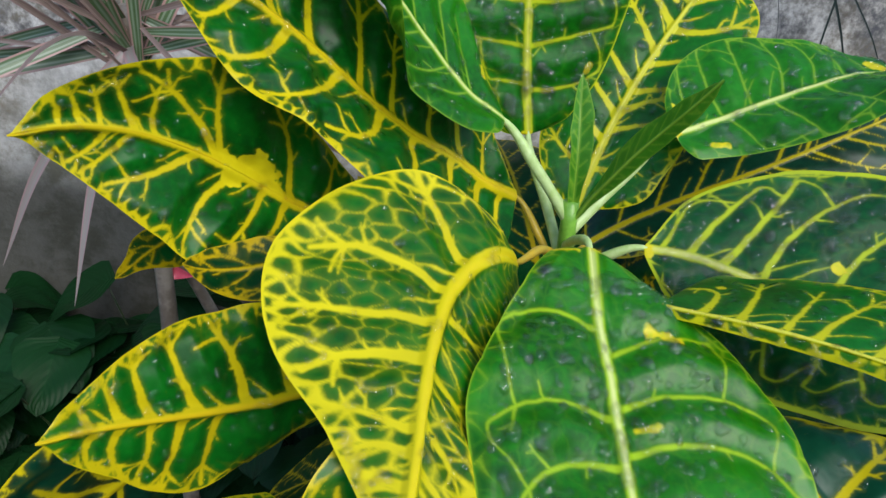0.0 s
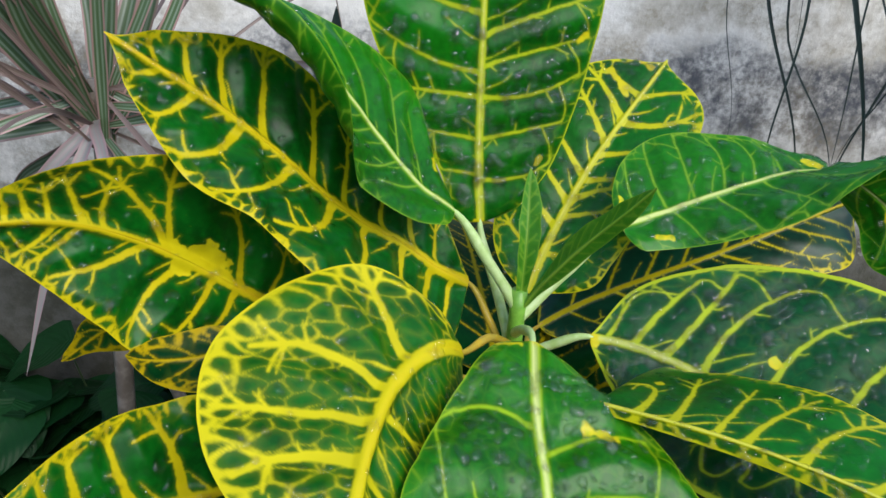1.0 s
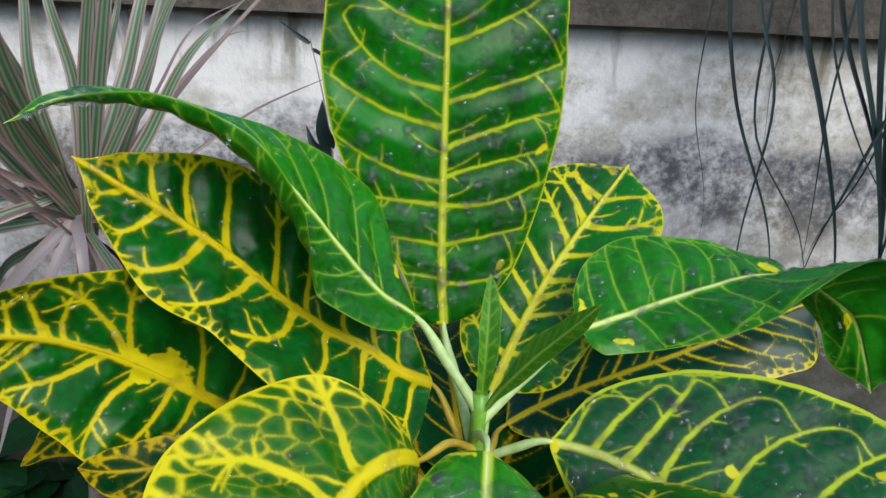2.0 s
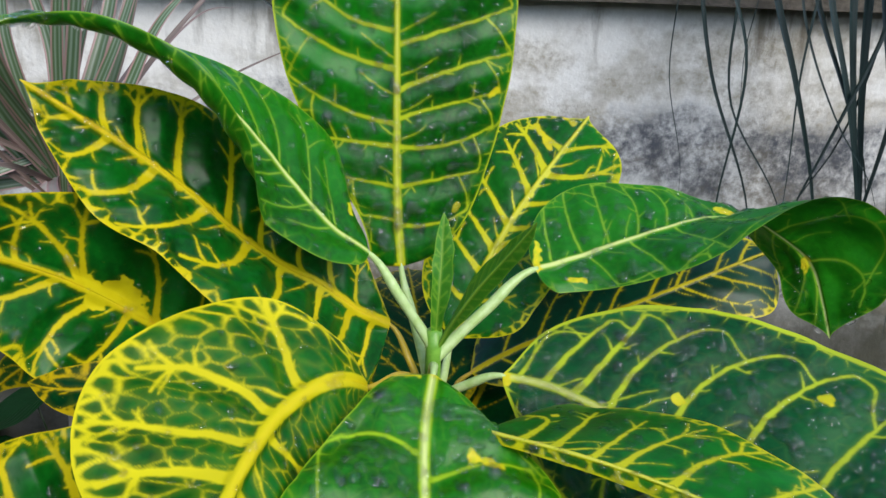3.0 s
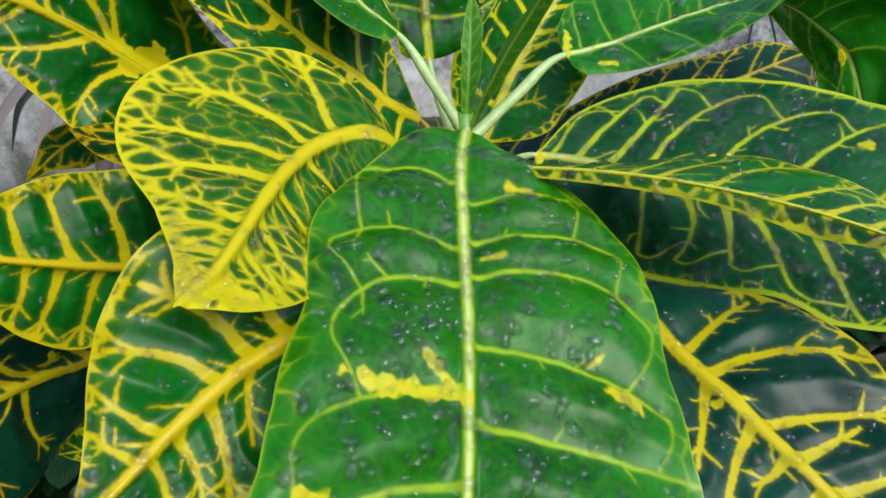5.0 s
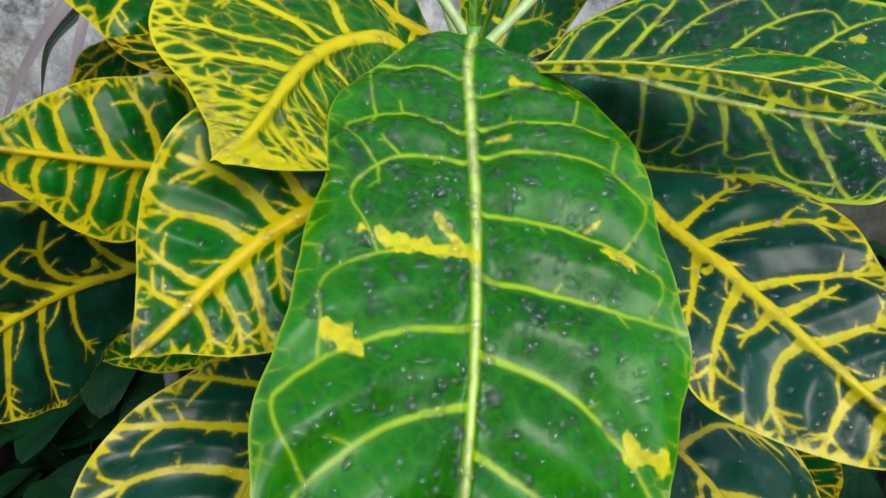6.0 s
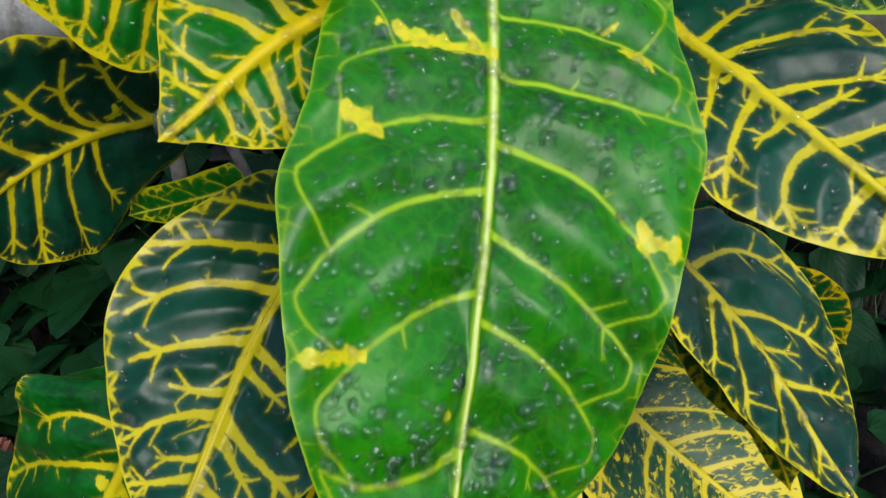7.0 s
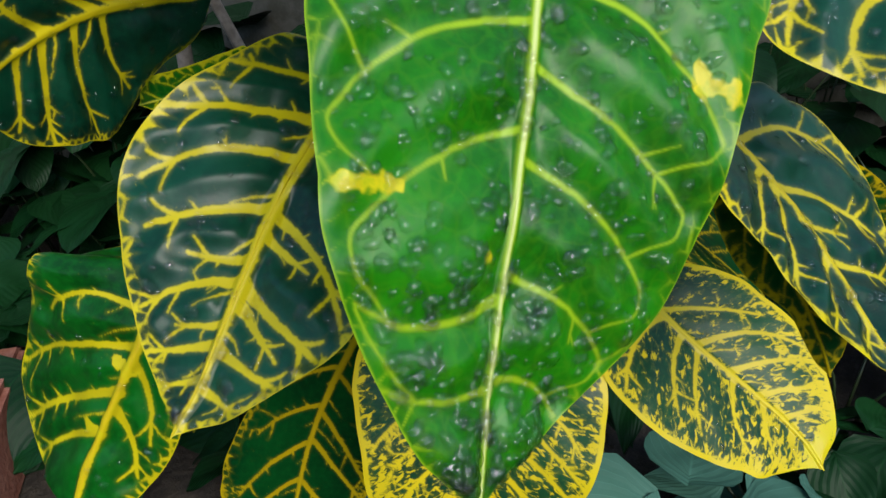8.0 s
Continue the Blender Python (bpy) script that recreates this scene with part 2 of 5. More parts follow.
def box(name, lo, hi, material, bevel=0.004, cuts=0, rough=0.0):
    bm = bmesh.new()
    bmesh.ops.create_cube(bm, size=1)
    for v in bm.verts:
        v.co = Vector([l + (h - l) * (c + 0.5) for l, h, c in zip(lo, hi, v.co)])
    if cuts:
        bmesh.ops.subdivide_edges(bm, edges=bm.edges[:], cuts=cuts, use_grid_fill=True)
        for v in bm.verts:
            v.co += rough * Vector((noise.noise(v.co * 9), noise.noise(v.co * 9 + Vector((7, 0, 0))), noise.noise(v.co * 9 + Vector((0, 7, 0)))))
    elif bevel:
        bmesh.ops.bevel(bm, geom=bm.edges[:], offset=bevel, segments=2, affect="EDGES")
    me = bpy.data.meshes.new(name)
    bm.to_mesh(me)
    bm.free()
    me.materials.append(material)
    return me


def glide(points, n):
    """Points on a smooth curve through the given ones, evenly along it."""
    p = np.array(points, float)
    d = np.r_[0, np.cumsum(np.linalg.norm(np.diff(p[:, :3], axis=0), axis=1))]
    d /= d[-1]
    m = np.gradient(p, d, axis=0)
    q = np.linspace(0, 1, n) if isinstance(n, int) else np.asarray(n)
    i = np.clip(np.searchsorted(d, q, side="right") - 1, 0, len(d) - 2)
    h = (d[i + 1] - d[i])[:, None]
    t = (q - d[i])[:, None] / h
    return (2 * t**3 - 3 * t * t + 1) * p[i] + (t**3 - 2 * t * t + t) * h * m[i] + (3 * t * t - 2 * t**3) * p[i + 1] + (t**3 - t * t) * h * m[i + 1]


def tube(name, points, radii, material, rings=24, sides=10, flat=1.0):
    """A round, tapering stalk along a smooth curve."""
    c = glide(points, rings)
    r = np.interp(np.linspace(0, 1, rings), np.linspace(0, 1, len(radii)), radii)
    t = np.gradient(c, axis=0)
    t /= np.linalg.norm(t, axis=1)[:, None]
    a = np.cross(t, (0.3, -0.8, 0.5))
    a /= np.linalg.norm(a, axis=1)[:, None]
    b = np.cross(t, a)
    v, f = [], []
    for i in range(rings):
        for k in range(sides):
            w = 2 * math.pi * k / sides
            v.append(c[i] + r[i] * (math.cos(w) * a[i] + flat * math.sin(w) * b[i]))
    for i in range(rings - 1):
        for k in range(sides):
            j = (k + 1) % sides
            f.append((i * sides + k, i * sides + j, (i + 1) * sides + j, (i + 1) * sides + k))
    f += [tuple(range(sides))[::-1], tuple((rings - 1) * sides + k for k in range(sides))]
    return mesh_of(name, v, f, material)


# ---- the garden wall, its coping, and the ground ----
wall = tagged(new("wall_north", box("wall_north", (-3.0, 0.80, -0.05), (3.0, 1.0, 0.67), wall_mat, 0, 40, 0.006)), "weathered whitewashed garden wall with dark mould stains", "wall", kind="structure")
coping = tagged(new("wall_coping", box("wall_coping", (-3.02, 0.775, 0.668), (3.02, 1.04, 0.76), ledge_mat, 0, 30, 0.006)), "dark mossy coping along the wall top", "coping", kind="structure")


def ground_mesh():
    n, size = 90, 1.0
    xs = np.sign(np.linspace(-1, 1, n)) * np.abs(np.linspace(-1, 1, n)) ** 3 * 60
    v = [(x, y + 0.3, 0.02 * noise.noise((x * 4, y * 4, 0)) - 0.01) for y in xs for x in xs]
    f = [(j * n + i, j * n + i + 1, (j + 1) * n + i + 1, (j + 1) * n + i) for j in range(n - 1) for i in range(n - 1)]
    return mesh_of("ground", v, f, soil_mat)


tagged(new("ground", ground_mesh()), "dark damp garden soil", "soil", kind="structure")


# ---- the croton ----
croton = thing("croton_plant", "large croton with dark green leaves veined in yellow, wet with rain", "plant", (0.08, 0.32, 0.0))
LEAVES = {}
MIX = random.Random(7)


def ease(x):
    x = np.clip(x, 0, 1)
    return x * x * (3 - 2 * x)


def seg_dist(P, a, b):
    ab = b - a
    t = np.clip(((P - a) @ ab) / max(ab @ ab, 1e-12), 0, 1)
    return np.linalg.norm(P - a - t[:, None] * ab, axis=1), t


def veins_of(rng, length, wide, left, right, slant, spread, spurs):
    """Side veins, their forks towards the margin and short spurs, as strokes (a, b, half width a, half width b) on the flat leaf, in mm."""
    strokes, mains = [], []

    def width_at(x, s):
        return wide(np.clip(x / length, 0, 1), s)

    def stroke(p, ang, run, hw, s, bend, depth):
        """A vein that bends towards the tip; returns its points."""
        n = max(3, int(run / (4 if depth == 0 else 2)))
        pts = [np.array(p)]
        for i in range(n):
            ang -= bend / n
            wob = rng.uniform(-0.18, 0.18) if depth else rng.uniform(-0.1, 0.1)
            q = pts[-1] + run / n * np.array((math.cos(ang + wob), s * math.sin(ang + wob)))
            if abs(q[1]) > 0.97 * width_at(q[0], s) or q[0] > length * 0.99:
                break
            end_w = 0.62 if depth == 0 else 0.92
            k0, k1 = 1 - end_w * i / n, 1 - end_w * (i + 1) / n
            strokes.append((pts[-1], q, hw * k0, hw * k1))
            pts.append(q)
        return pts, ang

    for s, us in ((1, left), (-1, right)):
        fans = sorted((u for u in us if isinstance(u, tuple)), key=lambda u: u[0])
        us = [u for u in us if not isinstance(u, tuple)]
        ends = []
        for u0, u1, v1, u2, v2 in fans:
            p = np.array([(u * length, v * width_at(u * length, s) * s) for u, v in ((u0, 0.0), (u1, v1), (u2, v2))])
            run = np.linalg.norm(np.diff(p, axis=0), axis=1).sum()
            n = max(4, int(run / 3.5))
            x1 = np.linalg.norm(p[1] - p[0]) / max(run, 1e-6)
            f = np.linspace(0, 1, n + 1)[:, None]
            c = p[0] * (f - x1) * (f - 1) / x1 + p[1] * f * (f - 1) / (x1 * (x1 - 1)) + p[2] * f * (f - x1) / (1 - x1)
            c[1:-1] += np.array([(rng.uniform(-0.3, 0.3), rng.uniform(-0.3, 0.3)) for _ in range(n - 1)])
            hw = 0.93 * spread * rng.uniform(0.85, 1.15) * (0.5 + 0.5 * min(1, run / 40))
            for i in range(n):
                k0, k1 = (1.1 - 0.65 * f + 0.55 * math.exp(-f * run / 4.5) for f in (i / n, (i + 1) / n))
                strokes.append((c[i], c[i + 1], hw * k0, hw * k1))
                mains.append(strokes[-1])
            ends.append((c, hw))
            turn = rng.choice((-1, 1))
            for i in range(1, n):
                far = i / n
                if far < 0.8 and rng.random() < 0.4 * spurs * (0.4 + far):
                    d, turn = c[i] - c[i - 1], -turn
                    a = math.atan2(s * d[1], d[0]) + turn * radians(rng.uniform(45, 66))
                    r = rng.uniform(2.5, 6) + (rng.uniform(1, 6) if far > 0.5 else 0)
                    sub, e2 = stroke(c[i], a, r, hw * (0.34 + 0.2 * far), s, rng.uniform(-0.4, 0.4), 1)
                    if far > 0.45 and len(sub) > 2 and rng.random() < 0.6 * spurs:
                        stroke(sub[-2], e2 + rng.choice((-1, 1)) * 0.8, rng.uniform(2, 5), hw * 0.25, s, 0.2, 2)
            # the vein forks before the margin
            if spurs > 0.9:
                d = c[-1] - c[-2]
                for way in (-1, 1):
                    stroke(c[int(0.8 * n)], math.atan2(s * d[1], d[0]) + way * rng.uniform(0.35, 0.75), 0.16 * run + rng.uniform(2, 6), 0.5 * hw, s, -0.4 * way, 0)
        # arches that join neighbouring veins near the margin
        for (c, hw), (c2, hw2) in zip(ends, ends[1:]):
            a, b = c[-1], c2[int(0.8 * (len(c2) - 1))]
            if spurs < 0.9 and 4 < np.linalg.norm(b - a) < 40:
                m = (a + b) / 2 + np.array((0.0, s * 0.12 * np.linalg.norm(b - a)))
                m[1] = s * min(abs(m[1]), 0.95 * width_at(m[0], s))
                lead = c[-1] - c[-3]
                bow = a + lead / np.linalg.norm(lead) * 0.28 * np.linalg.norm(b - a)
                bow[1] = s * min(abs(bow[1]), 0.93 * width_at(bow[0], s))
                arc = glide([c[-2], a, (bow + m) / 2, (m + b) / 2, b], 13)
                for i in range(12):
                    k = 0.22 + 0.25 * abs(i - 6) / 6
                    strokes.append((arc[i], arc[i + 1], k * hw, k * hw))
        us += [u[0] for u in fans] if not us else []
        main = [] if fans else us
        for u in main:
            w = width_at(u * length, s)
            ang = radians(slant) * rng.uniform(0.92, 1.08) * (1 - 0.25 * u)
            run = 1.02 * w / math.sin(ang) + 2
            hw = spread * rng.uniform(0.8, 1.15) * (0.55 + 0.45 * min(1, w / 45))
            first = len(strokes)
            pts, end = stroke((u * length, 0.0), ang, run, hw, s, radians(22), 0)
            mains += strokes[first:]
            for i in range(2, len(pts) - 1):
                far = i / len(pts)
                if rng.random() < 0.55 * spurs * (0.5 + far):
                    a = end + (len(pts) - i) / len(pts) * radians(20) + rng.choice((-1, 1)) * radians(rng.uniform(35, 62))
                    r = rng.uniform(3, 7) + (rng.uniform(2, 9) if far > 0.5 else 0)
                    sub, e2 = stroke(pts[i], a, r, hw * (0.35 + 0.25 * far), s, rng.uniform(-0.5, 0.5), 1)
                    if far > 0.55 and len(sub) > 2 and rng.random() < 0.6 * spurs:
                        stroke(sub[-2], e2 + rng.choice((-1, 1)) * 0.9, rng.uniform(3, 6), hw * 0.3, s, 0.2, 2)
        # thin veins between the main ones, straight off the midrib
        us = sorted(us)
        for a, b in zip(us, us[1:]):
            for _ in range(int(round(1.2 * spurs))):
                u = rng.uniform(a + 0.2 * (b - a), b - 0.2 * (b - a))
                stroke((u * length, 0.0), radians(slant) * rng.uniform(0.85, 1.1), rng.uniform(0.12, 0.5) * width_at(u * length, s), spread * 0.4, s, 0.3, 1)
    return strokes, mains


def net_of(rng, P, length, wide, cell, stretch, slant, seed):
    """Distance, mm, from each place of the flat leaf to the walls between small cells that lie along the side veins."""
    out = np.full(len(P), 30.0)
    warp = np.array([noise.noise_vector((x * 0.11, y * 0.11, seed))[:2] for x, y in P]) * 0.28 * cell
    for s in (1, -1):
        mine = np.nonzero(P[:, 1] >= 0)[0] if s > 0 else np.nonzero(P[:, 1] < 0)[0]
        top = max(wide(u, s) for u in np.linspace(0, 1, 30))
        n = int(length * top / (cell * cell * stretch) * 1.25) + 4
        seeds = np.array([(rng.uniform(-6, length + 6), rng.uniform(0, top + 6)) for _ in range(n)])
        turn = np.array(((math.cos(slant), math.sin(slant)), (-math.sin(slant), math.cos(slant)))).T * np.array((1 / stretch, 1.0))
        # spread the seeds evenly
        S = seeds @ turn
        for _ in range(6):
            gap = S[:, None] - S[None]
            far = np.linalg.norm(gap, axis=2) + np.eye(n) * 99
            push = np.clip(0.9 * cell - far, 0, None) / far
            S = S + 0.35 * (gap * push[..., None]).sum(1)
        Q = (np.abs(P[mine] * (1, s)) + warp[mine]) @ turn
        for lo in range(0, len(Q), 12000):
            d = np.linalg.norm(Q[lo:lo + 12000, None].astype(np.float32) - S[None].astype(np.float32), axis=2)
            d = np.partition(d, 1, axis=1)[:, :2]
            out[mine[lo:lo + 12000]] = 0.5 * (d[:, 1] - d[:, 0])
    return out


def leaf(key, facing, sections, material=None, left=7, right=7, slant=58, spread=1.0, rib=2.0, spurs=1.0, bulge=0.10, quilt=0.9,
         wave=1.0, grid=(150, 84), label="", spots=(), veins=(), core=0.4, heel=0.07, net=None, scallop=0.0, curl=()):
    """One blade: midrib places, and on either side its half width (mm) and lift (degrees), from the stalk to the tip."""
    rng = random.Random(key)
    sec = np.array(sections, float)
    nu, nv = grid
    # even steps along the midrib, closer together at both ends
    q = np.linspace(0, 1, nu)
    q = 0.85 * q + 0.15 * ease(q)
    sm = glide(sec, q)
    C = sm[:, :3]
    T = np.gradient(C, q, axis=0)
    T /= np.linalg.norm(T, axis=1)[:, None]
    F = np.array(facing, float)
    if F.ndim == 2:
        F = np.stack([np.interp(q, F[:, 0], F[:, i]) for i in (1, 2, 3)], 1)
    S = np.cross(F, T)
    S /= np.linalg.norm(S, axis=1)[:, None]
    N = np.cross(T, S)
    length = 1000 * np.linalg.norm(np.diff(C, axis=0), axis=1).sum()
    seed = rng.uniform(0, 90)
    round_off = np.sqrt(np.clip(1 - (1 - np.clip(q / heel, 0, 1)) ** 2, 0, 1)) * (1 - np.clip((q - 0.93) / 0.07, 0, 1) ** 1.5)
    W = {}
    for s, col in ((1, 3), (-1, 5)):
        w = np.clip(sm[:, col], 1.0, None) * round_off
        w = w * (1 + wave * 0.02 * np.array([noise.noise((seed + s, u * 9, 0)) for u in q])
                 + scallop * np.array([abs(noise.noise((seed + 3 * s, u * 11, 1.0))) - 0.25 for u in q])) + 0.25
        W[s] = (w, np.radians(sm[:, col + 1]))

    def wide(u, s):
        return np.interp(u, q, W[s][0])

    def spread_us(n):
        if not isinstance(n, int):
            return list(n)
        return [0.05 + 0.87 * ((i + 0.5 + rng.uniform(-0.18, 0.18)) / n) ** 0.95 for i in range(n)]

    strokes, mains = veins_of(rng, length, wide, [v for v in veins if v[2] > 0] or spread_us(left), [(v[0], v[1], -v[2], v[3], -v[4]) for v in veins if v[2] < 0] or spread_us(right), slant, spread, spurs)
    vs = np.linspace(-1, 1, nv + 1)
    vs = np.sign(vs) * np.abs(vs) ** 1.08
    flat = np.zeros((nu, nv + 1, 2))
    pos = np.zeros((nu, nv + 1, 3))
    nor = np.zeros((nu, nv + 1, 3))
    for k, v in enumerate(vs):
        s = 1 if v >= 0 else -1
        w, a = W[s]
        av = abs(v)
        if curl and s > 0:
            a = a + np.radians(np.interp(q, curl[0], curl[1])) * av * av
        side, up = np.cos(a)[:, None] * s * S + np.sin(a)[:, None] * N, -np.sin(a)[:, None] * s * S + np.cos(a)[:, None] * N
        ripple = wave * 1.6 * av**3 * np.array([noise.noise((seed, u * 7 + 3 * s, 4.0)) for u in q]) * np.clip(w / 30, 0, 1)
        if curl and s > 0:
            steps = np.linspace(0, av, 15)[1:] - av / 28
            turns = W[s][1][:, None] + np.radians(np.interp(q, curl[0], curl[1]))[:, None] * steps[None] ** 2
            over = np.cos(turns).mean(1)[:, None] * S + np.sin(turns).mean(1)[:, None] * N
        else:
            over = side
        pos[:, k] = C + 0.001 * (w * av)[:, None] * over + 0.001 * ((bulge * w * (av - av * av) * 1.4) + ripple)[:, None] * up
        nor[:, k] = up
        flat[:, k, 0], flat[:, k, 1] = q * length, v * w
    P = flat.reshape(-1, 2)
    # distance to the veins, mm
    dist = np.full(len(P), 30.0)
    ribw = np.interp(P[:, 0] / length, (0, 0.1, 0.6, 1), (rib, rib, 0.62 * rib, 0.35 * rib))
    side_d = np.full(len(P), 30.0)
    for a, b, h0, h1 in strokes:
        near = np.nonzero((np.abs(P[:, 0] - (a[0] + b[0]) / 2) < 12) & (np.abs(P[:, 1] - (a[1] + b[1]) / 2) < 12))[0]
        if len(near):
            d, t = seg_dist(P[near], a, b)
            side_d[near] = np.minimum(side_d[near], d - (h0 + t * (h1 - h0)))
    main_d = np.full(len(P), 30.0)
    for a, b, h0, h1 in mains:
        near = np.nonzero((np.abs(P[:, 0] - (a[0] + b[0]) / 2) < 19) & (np.abs(P[:, 1] - (a[1] + b[1]) / 2) < 19))[0]
        if len(near):
            main_d[near] = np.minimum(main_d[near], seg_dist(P[near], a, b)[0] - h0)
    margin = (np.concatenate([W[-1][0][:, None]] * (nv // 2) + [W[1][0][:, None]] * (nv - nv // 2 + 1), axis=1) * (1 - np.abs(vs)[None, :])).reshape(-1)
    # the net of small veins: cells, and the half width of their walls at the margin and inside
    if net is None:
        net = (5.5, 0.80, 12.0, -1.6, 1.4, 0.0) if spurs > 0.9 else (7.5, 0.10, 14.0, -1.3, 1.6, 0.0)
    cell, at_rim, reach, inside, stretch, to_tip = net
    walls = net_of(rng, P, length, wide, cell, stretch, radians(slant), seed)
    fat = inside + (at_rim - inside) * (1 - ease(margin / reach)) + to_tip * ease((P[:, 0] / length - 0.45) / 0.5)
    fat = fat + 0.45 * np.array([noise.noise((x * 0.05, y * 0.05 + seed, 5.0)) for x, y in P])
    walls = walls - fat
    k = np.clip(0.5 + 0.5 * (side_d - walls) / 1.2, 0, 1)
    side_d = side_d * (1 - k) + walls * k - 1.2 * k * (1 - k) * 0.7
    patch = np.full(len(P), 30.0)
    for x, y, x2, y2, r, r2 in spots:
        a, b = (np.array((i * length, j * np.interp(i, q, W[1 if j > 0 else -1][0]))) for i, j in ((x, y), (x2, y2)))
        near = np.nonzero(np.linalg.norm(P - (a + b) / 2, axis=1) < np.linalg.norm(a - b) / 2 + 12)[0]
        if not len(near):
            continue
        d, t = seg_dist(P[near], a, b)
        d = d - (r + t * (r2 - r))
        d = d + min(3.4, 1.1 * max(r, r2)) * np.array([noise.noise((px * 0.16 + seed, py * 0.26, r)) + 0.45 * noise.noise((px * 0.5, py * 0.5 + seed, r)) for px, py in P[near]])
        patch[near] = np.minimum(patch[near], d)
        side_d[near] = np.minimum(side_d[near], d)
    rib_d = np.abs(P[:, 1]) - ribw
    dist = np.minimum(side_d, rib_d)
    # relief: the blade swells between the veins, the midrib stands proud
    swell = quilt * (ease((np.clip(main_d, -1, 13) + 1) / 14) - 0.5 + 0.5 * np.array([noise.noise((x * 0.045 + seed, y * 0.06, 2.0)) for x, y in P])) * np.clip(margin / 6, 0, 1) * np.clip(np.abs(P[:, 1]) / 5, 0, 1)
    swell = swell.reshape(nu, nv + 1)
    for _ in range(int(nu / 26)):
        swell[1:-1] = 0.25 * (swell[:-2] + swell[2:]) + 0.5 * swell[1:-1]
        swell[:, 1:-1] = 0.25 * (swell[:, :-2] + swell[:, 2:]) + 0.5 * swell[:, 1:-1]
    swell = swell.reshape(-1)
    ridge = 0.5 * rib * ease(1.25 - np.abs(P[:, 1]) / (1.6 * ribw))
    pos = pos.reshape(-1, 3) + 0.001 * (swell + ridge)[:, None] * nor.reshape(-1, 3)
    n1 = nv + 1
    idx = np.arange(nu * n1).reshape(nu, n1)
    quads = np.stack([idx[:-1, :-1], idx[1:, :-1], idx[1:, 1:], idx[:-1, 1:]], -1).reshape(-1, 4)
    me = bpy.data.meshes.new("leaf")
    me.from_pydata(pos.tolist(), [], quads.tolist())
    me.polygons.foreach_set("use_smooth", [True] * len(me.polygons))
    for nm, val in (("vein", dist), ("patch", 1 - ease((patch + 0.2) / 2.0)), ("margin", margin), ("core", np.clip(-rib_d / ribw, 0, 1) * core * 2)):
        at = me.attributes.new(nm, "FLOAT", "POINT")
        at.data.foreach_set("value", val.astype(np.float32))
    at = me.attributes.new("flat", "FLOAT_VECTOR", "POINT")
    at.data.foreach_set("vector", np.concatenate([P * 0.001, np.full((len(P), 1), seed)], 1).astype(np.float32).reshape(-1))
    me.materials.append(material or leaf_dark)
    me.update()
    ob = part("leaf", me, croton, label)
    ob.matrix_parent_inverse = Matrix.Translation((-0.08, -0.32, 0))
    LEAVES[key] = (ob, pos.reshape(nu, n1, 3), quads, W, q, C, T, N)
    return ob


